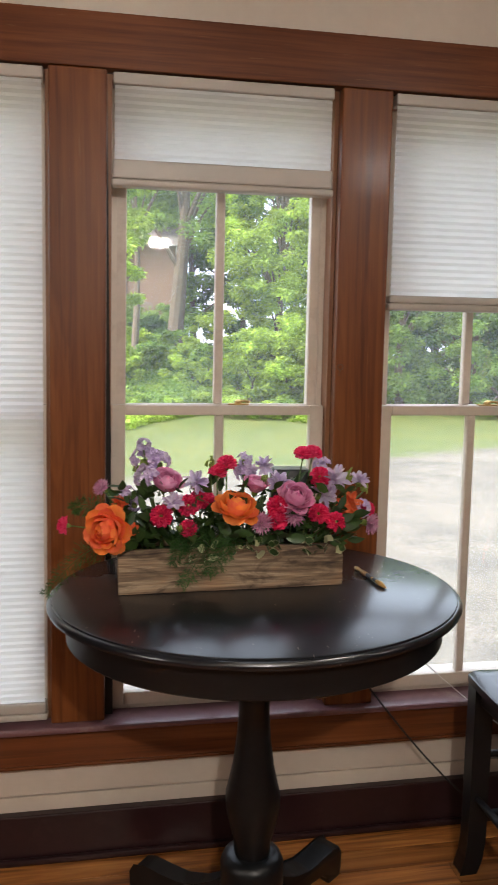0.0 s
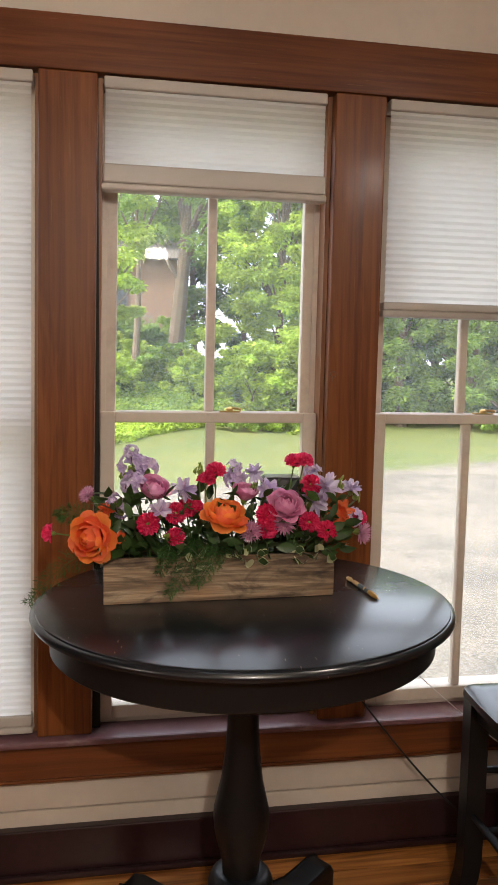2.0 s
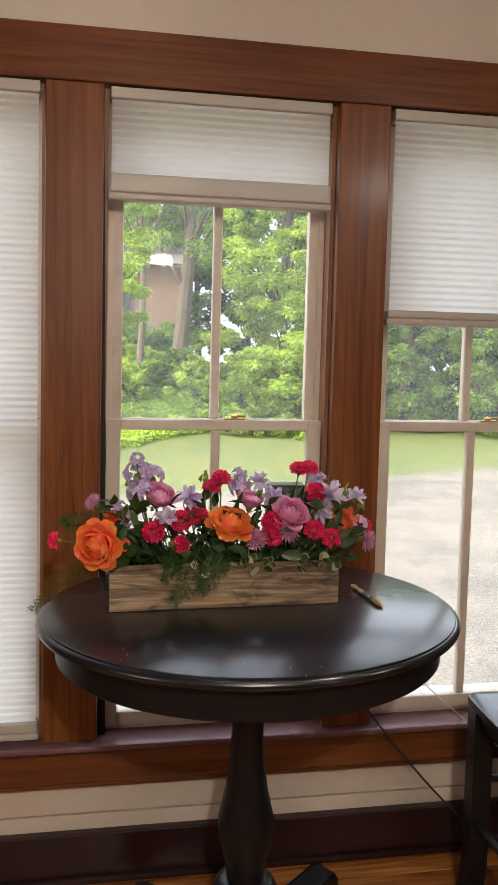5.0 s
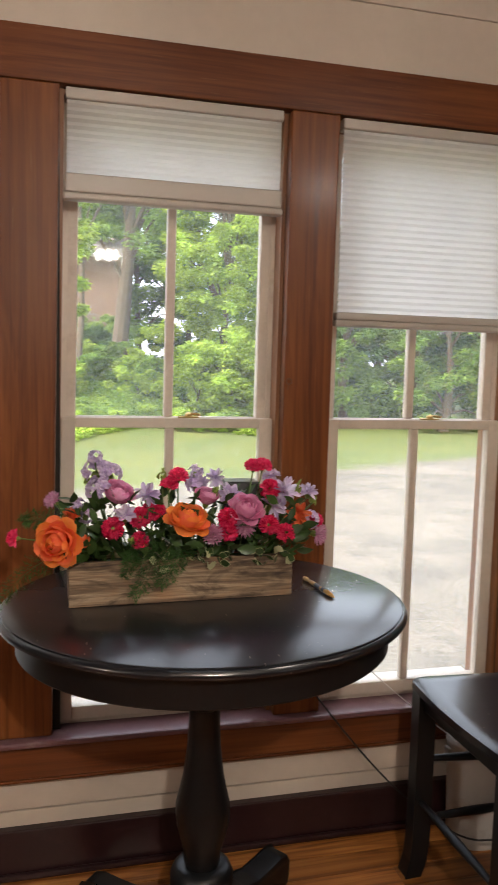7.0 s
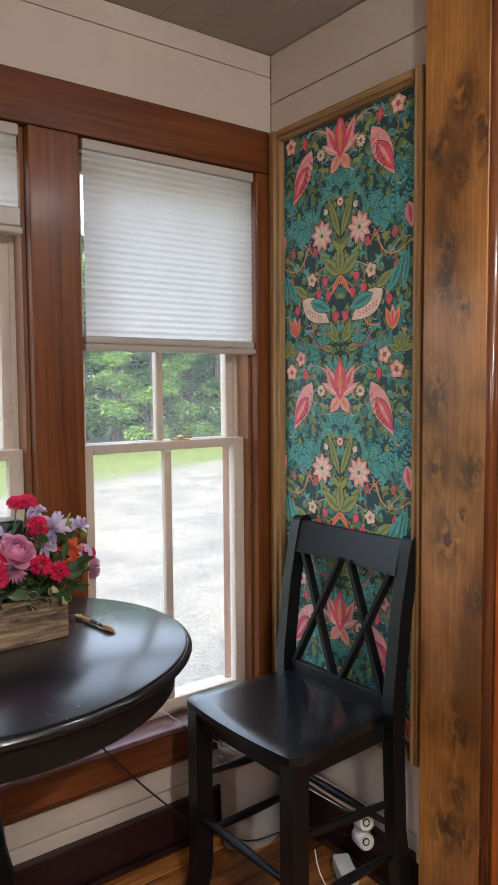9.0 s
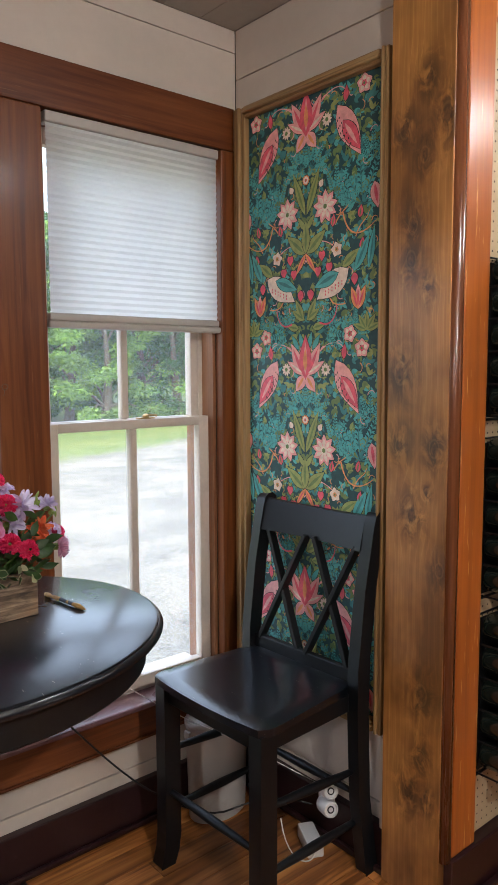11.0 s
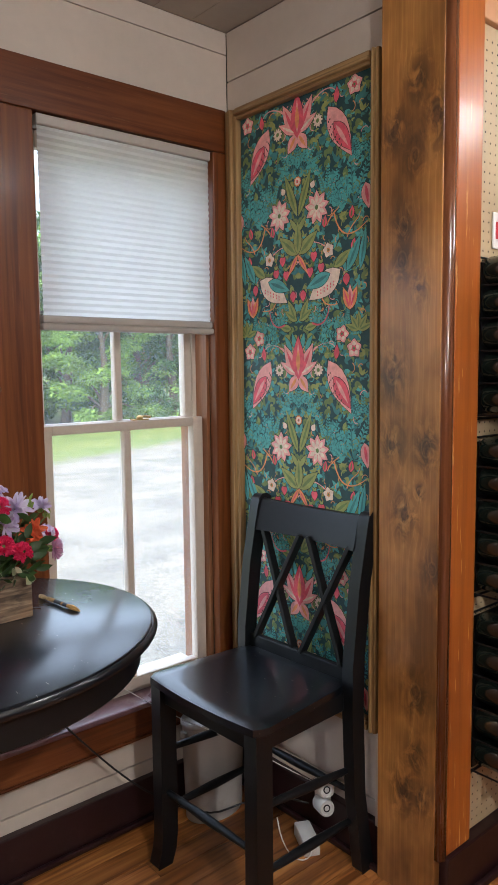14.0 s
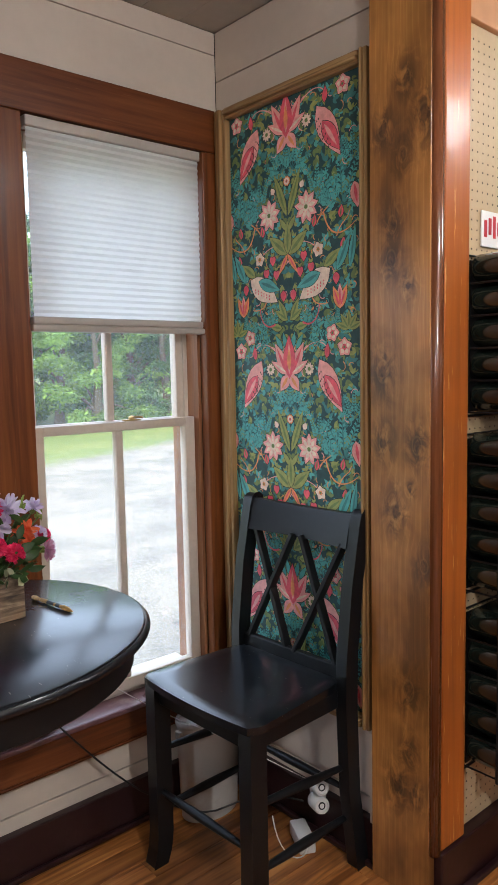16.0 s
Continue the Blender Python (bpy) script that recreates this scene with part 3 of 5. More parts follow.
def seat_mesh():
    bm = bmesh.new()
    nx, ny = 16, 18
    grid = []
    for lay, dz in ((0, 0.0), (1, -0.028)):
        g = []
        for i in range(nx + 1):
            u = i / nx
            x = -0.190 + 0.385 * u
            half = 0.186 + 0.030 * u - (0.020 * max(0, (u - 0.88) / 0.12) ** 2) - 0.012 * max(0, (0.1 - u) / 0.1)
            row = []
            for j in range(ny + 1):
                v = -1 + 2 * j / ny
                xx = x + (0.016 * (1 - v * v) * u)
                dip = -0.007 * (1 - v * v) * math.sin(math.pi * min(1, max(0, (u - 0.05) / 0.95))) if lay == 0 else 0
                edge = -0.007 * (1 if i in (0, nx) or j in (0, ny) else 0) if lay == 0 else 0
                row.append(bm.verts.new((xx, v * half, SEATZ + dz + dip + edge)))
            g.append(row)
        grid.append(g)
    for g in grid:
        for i in range(nx):
            for j in range(ny):
                bm.faces.new((g[i][j], g[i + 1][j], g[i + 1][j + 1], g[i][j + 1]))
    a, b = grid
    ring = [(i, 0) for i in range(nx)] + [(nx, j) for j in range(ny)] + [(i, ny) for i in range(nx, 0, -1)] + [(0, j) for j in range(ny, 0, -1)]
    for (i, j), (k, q) in zip(ring, ring[1:] + ring[:1]):
        bm.faces.new((a[i][j], a[k][q], b[k][q], b[i][j]))
    return bm


def bar(p, q, w, d, up=(0, 0, 1), bevel=0.004):
    """A square bar from p to q, w wide across, d deep."""
    p, q = Vector(p), Vector(q)
    z = (q - p).normalized()
    x = Vector(up).cross(z)
    if x.length < 1e-3:
        x = Vector((0, 1, 0)).cross(z)
    x.normalize()
    y = z.cross(x)
    m = Matrix((x, y, z)).transposed().to_4x4()
    m.translation = (p + q) / 2
    return box(-w / 2, w / 2, -d / 2, d / 2, -(q - p).length / 2, (q - p).length / 2, bevel=bevel, m=m)


part("seat", seat_mesh(), TABLEBLACK, chair, "saddle-shaped glossy black seat", smooth=True)
for s in (-1, 1):
    out = [(0.166, 0.0), (0.150, 0.045), (0.143, 0.10), (0.142, 0.20), (0.141, SEATZ - 0.030), (0.189, SEATZ - 0.030), (0.190, 0.20), (0.191, 0.10), (0.196, 0.05), (0.210, 0.0)]
    bm = prism(out, 0.047, Matrix.Translation((0, s * 0.181, 0)) @ Matrix.Rotation(radians(90), 4, "X"))
    bmesh.ops.bevel(bm, geom=list(bm.edges), offset=0.004, segments=2, profile=0.5, affect="EDGES")
    part("front_leg", bm, BLACKPAINT, chair, smooth=True)
    # back leg and back post in one sweep
    out = [(-0.215, 0.0), (-0.180, 0.25), (-0.168, 0.52), (-0.170, 0.66), (-0.196, 0.88), (-0.232, 1.060), (-0.240, 1.086), (-0.252, 1.097), (-0.268, 1.098), (-0.281, 1.088), (-0.282, 1.074), (-0.270, 1.050), (-0.238, 0.90), (-0.212, 0.68), (-0.208, 0.52), (-0.218, 0.25), (-0.258, 0.0)]
    bm = prism(out, 0.040, Matrix.Translation((0, s * 0.198, 0)) @ Matrix.Rotation(radians(90), 4, "X"))
    bmesh.ops.bevel(bm, geom=list(bm.edges), offset=0.005, segments=2, profile=0.5, affect="EDGES")
    part("back_post", bm, BLACKPAINT, chair, smooth=True)
    part("side_apron", bar((-0.17, s * 0.176, SEATZ - 0.058), (0.15, s * 0.181, SEATZ - 0.058), 0.020, 0.056, (0, 0, 1)), BLACKPAINT, chair)
part("front_apron", bar((0.166, -0.16, SEATZ - 0.058), (0.166, 0.16, SEATZ - 0.058), 0.020, 0.056), BLACKPAINT, chair)
part("back_apron", bar((-0.186, -0.172, SEATZ - 0.058), (-0.186, 0.172, SEATZ - 0.058), 0.020, 0.056), BLACKPAINT, chair)


def crest():
    bm = bmesh.new()
    n, rows = 16, []
    for k in range(n + 1):
        v = -1 + 2 * k / n
        bow = -0.020 * (1 - v * v)
        y = v * 0.182
        z1 = 1.088 - 0.008 * (1 - v * v)
        z0 = 0.985
        sec = [(-0.226, z0), (-0.250, z0 + 0.002), (-0.277, z1 - 0.012), (-0.276, z1 - 0.003), (-0.268, z1), (-0.256, z1 - 0.002), (-0.246, z1 - 0.02)]
        rows.append([bm.verts.new((x + bow + 0.012, y, z)) for x, z in sec])
    for a, b in zip(rows, rows[1:]):
        for j in range(7):
            bm.faces.new((a[j], a[(j + 1) % 7], b[(j + 1) % 7], b[j]))
    bm.faces.new(rows[0])
    bm.faces.new(rows[-1])
    return bm


part("crest_rail", crest(), BLACKPAINT, chair, "wide curved top rail", smooth=True)
part("lower_back_rail", bar((-0.197, -0.182, 0.612), (-0.197, 0.182, 0.612), 0.020, 0.050), BLACKPAINT, chair)
for c in (-0.088, 0.088):
    for d in (-1, 1):
        off = 0.002 * d
        part("back_slat", bar((-0.199 + off, c - d * 0.072, 0.628), (-0.236 + off, c + d * 0.074, 0.994), 0.028, 0.013, (0, 1, 0), 0.002), BLACKPAINT, chair)


def turned(p, q):
    p, q = Vector(p), Vector(q)
    pts = [p + (q - p) * u for u in (0, 0.06, 0.2, 0.42, 0.5, 0.58, 0.8, 0.94, 1)]
    return tube(pts, [0.008, 0.009, 0.0105, 0.013, 0.0135, 0.013, 0.0105, 0.009, 0.008], 12)


for s in (-1, 1):
    part("side_stretcher", turned((-0.198, s * 0.186, 0.326), (0.155, s * 0.181, 0.358)), BLACKPAINT, chair, smooth=True)
    part("side_stretcher", turned((-0.215, s * 0.186, 0.162), (0.155, s * 0.181, 0.168)), BLACKPAINT, chair, smooth=True)
part("front_stretcher", turned((0.170, -0.165, 0.235), (0.170, 0.165, 0.235)), BLACKPAINT, chair, smooth=True)
part("back_stretcher", turned((-0.205, -0.175, 0.250), (-0.205, 0.175, 0.250)), BLACKPAINT, chair, smooth=True)

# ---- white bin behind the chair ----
# bin flattened front to back to clear the chair and still fit the view
BIN_SQUEEZE = Matrix.Diagonal((1, 0.66, 1, 1))
bin_t = thing("waste_bin", "white metal bin standing on the floor, squeezed to fit behind the chair", "bin", at=pose(1.296, YT - 0.096, 0))
part("bin_body", lathe([(0, 0.004), (0.098, 0.004), (0.102, 0.0), (0.106, 0.006), (0.116, 0.326), (0.112, 0.326), (0.104, 0.02), (0, 0.014)], 48, BIN_SQUEEZE), BINWHITE, bin_t, smooth=True)
part("bin_rim", lathe([(0.1165, 0.322), (0.120, 0.328), (0.120, 0.336), (0.116, 0.341), (0.112, 0.338), (0.112, 0.3265)], 48, BIN_SQUEEZE), BINWHITE, bin_t, smooth=True)
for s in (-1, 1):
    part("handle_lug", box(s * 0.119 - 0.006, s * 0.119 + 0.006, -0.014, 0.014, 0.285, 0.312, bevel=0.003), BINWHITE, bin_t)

# ---- framed wallpaper panel ----
PY0, PY1, PZ0, PZ1 = 2.094, 1.522, 0.450, 2.288     # printed area: far edge, near edge, bottom, top
PX = XW - 0.008
panel = thing("wallpaper_panel", "tall floral wallpaper panel in a ribbed oak frame", "wall panel")
part("backing", box(PX, XW - 0.001, PY1 - 0.002, PY0 + 0.002, PZ0 - 0.002, PZ1 + 0.002), DARKGAP, panel)
INK = [plain("print_" + nm, c, 0.45, 0, 0, 0.18, 0.5, 60.0) for nm, c in (
    ("ground", (0.018, 0.072, 0.080)), ("teal", (0.105, 0.43, 0.42)), ("deep_teal", (0.055, 0.235, 0.24)), ("olive", (0.33, 0.36, 0.11)), ("moss", (0.17, 0.24, 0.08)),
    ("red", (0.80, 0.11, 0.16)), ("pink", (0.93, 0.40, 0.38)), ("blush", (0.90, 0.70, 0.58)), ("orange", (0.82, 0.32, 0.12)), ("line", (0.015, 0.020, 0.017)))]
GROUND_, TEAL, DTEAL, OLIVE, MOSS, RED, PINK, BLUSH, ORNG, LINE = range(10)


class Print:
    """Flat shapes of ink on the panel; u across from the axis, v up from the repeat's start."""

    def __init__(self):
        self.v, self.f, self.m, self.n = [], [], [], 0

    def fan(self, pts, colour, layer):
        self.n += 1
        x = PX - 0.0006 - 0.00030 * layer - (self.n % 89) * 0.000003
        base = len(self.v)
        c = (sum(p[0] for p in pts) / len(pts), sum(p[1] for p in pts) / len(pts))
        self.v += [(x, *c)] + [(x, *p) for p in pts]
        k = len(pts)
        for i in range(k):
            self.f.append((base, base + 1 + i, base + 1 + (i + 1) % k))
            self.m.append(colour)

    def ribbon(self, pts, w, colour, layer):
        self.n += 1
        x = PX - 0.0006 - 0.00030 * layer - (self.n % 89) * 0.000003
        base = len(self.v)
        for i, p in enumerate(pts):
            a, b = pts[max(0, i - 1)], pts[min(len(pts) - 1, i + 1)]
            d = math.hypot(b[0] - a[0], b[1] - a[1]) or 1
            nx, ny = -(b[1] - a[1]) / d, (b[0] - a[0]) / d
            ww = w * (1 - 0.5 * i / len(pts))
            self.v += [(x, p[0] + nx * ww, p[1] + ny * ww), (x, p[0] - nx * ww, p[1] - ny * ww)]
        for i in range(len(pts) - 1):
            j = base + 2 * i
            self.f.append((j, j + 1, j + 3, j + 2))
            self.m.append(colour)


def leaf_shape(u, v, a, length, width, fat=0.45, n=7):
    ca, sa = math.cos(a), math.sin(a)
    side = []
    for i in range(n + 1):
        t = i / n
        side.append((t * length, width * math.sin(math.pi * t ** (0.8 if fat < 0.5 else 1.2))))
    loop = side + [(p, -q) for p, q in side[-2:0:-1]]
    return [(u + p * ca - q * sa, v + p * sa + q * ca) for p, q in loop]


def lobed_shape(u, v, a, rx, ry, lobes, depth, n=40):
    out = []
    for i in range(n):
        t = 2 * math.pi * i / n
        r = 1 - depth * (0.5 + 0.5 * math.cos(lobes * t)) ** 0.7
        p, q = rx * r * math.cos(t), ry * r * math.sin(t)
        out.append((u + p * math.cos(a) - q * math.sin(a), v + p * math.sin(a) + q * math.cos(a)))
    return out


def motif_list():
    """Shapes of one repeat, right half; mirrored later: (kind, numbers...)."""
    out = []

    def lf(u, v, deg, ln, wd, col, layer=3, edge=True, vein=None):
        if edge:
            out.append((leaf_shape(u - 0.002 * math.cos(radians(deg)), v - 0.002 * math.sin(radians(deg)), radians(deg), ln + 0.004, wd + 0.0018), LINE, layer - 1))
        out.append((leaf_shape(u, v, radians(deg), ln, wd), col, layer))
        if vein is not None:
            out.append((leaf_shape(u + 0.1 * ln * math.cos(radians(deg)), v + 0.1 * ln * math.sin(radians(deg)), radians(deg), ln * 0.75, wd * 0.28), vein, layer + 1))

    def acanthus(u, v, deg, s):
        for k in range(6):
            a = radians(deg - 75 + 30 * k)
            ln = s * (0.80 + 0.22 * math.cos(a - radians(deg)))
            ca, sa = math.cos(a), math.sin(a)
            out.append((leaf_shape(u, v, a, ln, s * 0.022), DTEAL, 3))
            for i in range(7):
                t = 0.26 + 0.115 * i
                for w in (-1, 1):
                    b = a + w * (0.95 - 0.35 * t)
                    pu, pv = u + t * ln * ca, v + t * ln * sa
                    q = s * 0.20 * (1.15 - 0.6 * t)
                    out.append((leaf_shape(pu, pv, b, q, q * 0.17, 0.6, 5), TEAL, 3))
                    out.append((leaf_shape(pu + 0.35 * q * math.cos(b), pv + 0.35 * q * math.sin(b), b + w * 0.7, q * 0.6, q * 0.105, 0.6, 4), TEAL, 3))
            out.append((leaf_shape(u + ln * ca, v + ln * sa, a, s * 0.11, s * 0.024, 0.6, 5), TEAL, 3))

    def bloom(u, v, r, n, c1, c2, c3, spin=0.0):
        for k in range(n):
            a = 360.0 * k / n + spin
            lf(u + 0.2 * r * math.cos(radians(a)), v + 0.2 * r * math.sin(radians(a)), a, r * 0.8, r * 2.1 / n, c1, 5)
            out.append((leaf_shape(u + 0.25 * r * math.cos(radians(a)), v + 0.25 * r * math.sin(radians(a)), radians(a), r * 0.5, r * 1.2 / n), c2, 6))
        out.append((lobed_shape(u, v, 0, r * 0.33, r * 0.33, 9, 0.2, 27), c3, 7))
        out.append((lobed_shape(u, v, 0, r * 0.16, r * 0.16, 6, 0.2, 18), MOSS, 8))

    def stroke(pts, w, col, layer=2):
        q = bezier(*[(a, b, 0) for a, b in pts], 14)
        out.append(([(a, b) for a, b, _ in q], -w, col, layer))

    # tall lily on the axis
    lf(0, -0.055, 90, 0.135, 0.027, RED, 6, True, PINK)
    lf(0, -0.030, 90, 0.070, 0.009, ORNG, 8, False)
    lf(0.008, -0.048, 62, 0.118, 0.021, PINK, 5, True, RED)
    lf(0.006, -0.040, 28, 0.085, 0.014, PINK, 5, True, BLUSH)
    lf(0.004, -0.045, -52, 0.062, 0.020, PINK, 5, True, ORNG)
    # plain drop shapes in coral
    lf(0.128, 0.002, -60, 0.180, 0.036, PINK, 5)
    lf(0.150, -0.045, -55, 0.115, 0.024, RED, 6, True, PINK)
    for k in range(6):
        for j in range(3):
            out.append((lobed_shape(0.135 + 0.009 * k - 0.006 * j, -0.035 - 0.016 * k - 0.006 * j, 0, 0.0022, 0.0035, 3, 0.1, 8), LINE, 7))
    bloom(0.086, -0.026, 0.021, 10, BLUSH, BLUSH, MOSS)
    stroke([(0.05, 0.02), (0.10, 0.07), (0.16, 0.06), (0.162, 0.02)], 0.0022, PINK)
    lf(0.158, 0.005, 85, 0.045, 0.010, RED, 4)
    bloom(0.228, 0.035, 0.029, 5, PINK, BLUSH, RED, 18)
    acanthus(0.022, -0.150, 62, 0.080)
    acanthus(0.120, -0.245, 40, 0.085)
    acanthus(0.225, -0.290, 80, 0.125)
    acanthus(0.262, -0.170, 75, 0.075)
    acanthus(0.200, 0.085, 70, 0.060)
    # olive leaves on the axis
    lf(0.003, -0.285, 68, 0.145, 0.014, OLIVE, 4, True, MOSS)
    lf(0.004, -0.40, 38, 0.10, 0.020, OLIVE, 4, True, MOSS)
    lf(0.0, -0.40, 90, 0.10, 0.017, OLIVE, 5, True, MOSS)
    lf(0.002, -0.33, 52, 0.055, 0.009, OLIVE, 4)
    bloom(0.0, -0.182, 0.016, 5, ORNG, BLUSH, RED)
    lf(0.058, -0.212, 60, 0.024, 0.010, BLUSH, 4)
    bloom(0.081, -0.272, 0.050, 9, PINK, BLUSH, BLUSH, 10)
    stroke([(0.12, -0.33), (0.15, -0.28), (0.18, -0.30), (0.185, -0.25)], 0.0024, ORNG)
    stroke([(0.15, -0.30), (0.17, -0.38), (0.22, -0.38), (0.275, -0.34)], 0.0028, ORNG)
    stroke([(0.20, -0.375), (0.22, -0.33), (0.24, -0.34), (0.25, -0.31)], 0.0020, ORNG)
    for su, sv in ((0.215, -0.325), (0.222, -0.415), (0.110, -0.335)):
        lf(su, sv, 80, 0.036, 0.010, RED, 4, True, MOSS)
    bloom(0.128, -0.402, 0.023, 5, BLUSH, BLUSH, ORNG, 30)
    for su, sv in ((0.068, -0.410), (0.098, -0.447), (0.052, -0.455)):
        lf(su, sv + 0.016, -90, 0.036, 0.0135, RED, 5)
        lf(su, sv + 0.010, 60, 0.016, 0.004, OLIVE, 6)
        lf(su, sv + 0.010, 120, 0.016, 0.004, OLIVE, 6)
    stroke([(0.0, -0.40), (0.03, -0.36), (0.08, -0.36), (0.128, -0.40)], 0.0022, PINK)
    lf(0.0, -0.400, -55, 0.075, 0.009, ORNG, 5, True, RED)
    lf(0.150, -0.455, 35, 0.080, 0.016, OLIVE, 4, True, MOSS)
    lf(0.20, -0.47, 62, 0.11, 0.016, TEAL, 4, True, DTEAL)
    lf(0.25, -0.47, 80, 0.12, 0.012, TEAL, 4, True, DTEAL)
    # second pair of plain drops, cream with a teal cap
    lf(0.175, -0.462, 212, 0.150, 0.036, BLUSH, 5)
    lf(0.135, -0.470, 200, 0.105, 0.020, TEAL, 6, True, DTEAL)
    for k in range(6):
        for j in range(2):
            out.append((lobed_shape(0.085 + 0.013 * k, -0.520 + 0.005 * k - 0.009 * j, 0, 0.0022, 0.0038, 3, 0.1, 8), RED, 7))
    stroke([(0.10, -0.535), (0.11, -0.56), (0.13, -0.565), (0.165, -0.56)], 0.0026, ORNG, 4)
    lf(0.198, -0.475, -90, 0.036, 0.013, RED, 5)
    for a in (-112, -90, -68):
        lf(0.212, -0.580, a + 180, 0.072, 0.013, ORNG if a != -90 else PINK, 5, True, RED)
    lf(0.022, -0.508, -90, 0.036, 0.013, RED, 5)
    lf(0.010, -0.60, 62, 0.075, 0.013, OLIVE, 4, True, MOSS)
    lf(0.004, -0.60, 30, 0.065, 0.013, OLIVE, 4, True, MOSS)
    lf(0.030, -0.625, 10, 0.055, 0.012, OLIVE, 4, True, MOSS)
    acanthus(0.075, -0.635, 35, 0.095)
    stroke([(0.06, -0.61), (0.10, -0.63), (0.13, -0.60), (0.13, -0.56)], 0.003, RED, 4)
    bloom(0.182, -0.648, 0.027, 5, PINK, BLUSH, RED)
    for a in (20, 55, 90, 125, 160):
        lf(0.245, -0.640, a, 0.055, 0.010, OLIVE, 4, True, MOSS)
    lf(0.012, -0.690, 75, 0.055, 0.010, TEAL, 4)
    lf(0.030, -0.690, 55, 0.055, 0.009, TEAL, 4)
    bloom(0.098, -0.690, 0.014, 5, TEAL, TEAL, OLIVE)
    lf(0.268, -0.235, -80, 0.075, 0.020, PINK, 5, True, RED)
    return out


def paint_panel():
    pr = Print()
    axis, shapes, period = 1.821, motif_list(), 0.726
    for rep in range(4):
        z0 = 2.222 - period * rep
        for sh in shapes:
            for s in (-1, 1):
                pts = [(axis - s * u, z0 + v) for u, v in sh[0]]
                keep = [p for p in pts if PY1 < p[0] < PY0 and PZ0 < p[1] < PZ1]
                if len(keep) < 3:
                    continue
                pts = [(min(PY0, max(PY1, a)), min(PZ1, max(PZ0, b))) for a, b in pts]
                if len(sh) == 4:
                    pr.ribbon(pts, -sh[1], sh[2], sh[3])
                else:
                    pr.fan(pts, sh[1], sh[2])
        # small sprigs between, the same in every repeat and on both sides
        rr = random.Random(5)
        for _ in range(820):
            u, v, a, ln, c = rr.random() * 0.30, 0.1 - rr.random() * period, rr.random() * 6.28, 0.014 + rr.random() * 0.022, rr.choice((OLIVE, MOSS, DTEAL, DTEAL, MOSS, TEAL, MOSS))
            kind = rr.random()
            for s in (-1, 1):
                y, z = axis - s * u, z0 + v
                aa = a if s < 0 else math.pi - a
                if not (PY1 + 0.02 < y < PY0 - 0.02 and PZ0 + 0.02 < z < PZ1 - 0.02):
                    continue
                if kind < 0.8:
                    pr.fan(leaf_shape(y, z, aa, ln, ln * 0.2), c, 0)
                    pr.fan(leaf_shape(y, z, aa + 0.9 * s, ln * 0.7, ln * 0.17), c, 0)
                else:
                    q = [(y + 0.5 * ln * math.cos(aa + 2.4 * s * t) * (1 - 0.4 * t), z + 0.5 * ln * math.sin(aa + 2.4 * s * t) * (1 - 0.4 * t)) for t in [i / 8 for i in range(9)]]
                    pr.ribbon(q, 0.0016, (OLIVE, PINK, TEAL, ORNG)[int(kind * 97) % 4], 1)
    me = bpy.data.meshes.new("print")
    me.from_pydata(pr.v, [], pr.f)
    for mt in INK:
        me.materials.append(mt)
    me.polygons.foreach_set("material_index", pr.m)
    ob = new("printed_pattern", me)
    ob.parent = panel
    tagged(ob, "mirrored print of flowers, leaves and berries", kind="")
    return ob


paint_panel()
part("wallpaper", box(PX - 0.0004, PX - 0.0001, PY1 - 0.001, PY0 + 0.001, PZ0 - 0.001, PZ1 + 0.001), INK[0], panel)


def frame_side(p, q, width, across, mat):
    """Ribbed moulding: three rounded ribs side by side, from p to q on the panel's plane."""
    bm = bmesh.new()
    for k, (w, d) in enumerate(((0.40, 0.036), (0.30, 0.042), (0.30, 0.031))):
        a = sum((0.40, 0.30, 0.30)[:k]) * width
        b = a + w * width - 0.0006
        y0, y1, z0, z1 = p[0], q[0], p[1], q[1]
        if across == "y":
            y0, y1 = p[0] + a, p[0] + b
        else:
            z0, z1 = p[1] + a, p[1] + b
        add_box(bm, XW - d, XW - 0.0003, min(y0, y1), max(y0, y1), min(z0, z1), max(z0, z1), 0.004)
    return part("frame_side", bm, mat, panel, smooth=True)


fw = 0.034
FY0, FY1, FZ0, FZ1 = 2.137, 1.487, 0.418, 2.319     # frame's outer edges
frame_side((FY0, FZ0), (FY0, FZ1), -0.050, "y", FRAMEWOOD)
frame_side((FY1, FZ0), (FY1, FZ1), fw, "y", FRAMEWOOD)
frame_side((FY1 + fw, FZ1), (FY0 - 0.050, FZ1), -fw, "z", FRAMEWOOD_H)
frame_side((FY1 + fw, FZ0), (FY0 - 0.050, FZ0), fw, "z", FRAMEWOOD_H)
trim("trim_end_strip", box(XP + 0.012, XW, 1.470, 1.486, 0.141, 0.416, bevel=0.002), CREAM, "short cream painted strip beside the corner board")

# ---- pegboard, racks and bottles round the corner ----
peg = thing("pegboard", "tan perforated pegboard fixed to the wall", "pegboard")
part("board", box(XP + 0.155, XR - 0.6, YE + 0.012, YE + 0.029, 0.153, 2.352, bevel=0.001), PEG, peg)
# flat dark discs on the unpierced board paint the shade inside the holes
bm = bmesh.new()
for i in range(22):
    for j in range(85):
        bmesh.ops.create_circle(bm, cap_ends=True, radius=0.0028, segments=8, matrix=Matrix.Translation((XP + 0.172 + 0.0254 * i, YE + 0.0112, 0.180 + 0.0254 * j)) @ Matrix.Rotation(radians(90), 4, "X"))
part("hole_field", bm, DARKGAP, peg)["kind"] = "stuff"
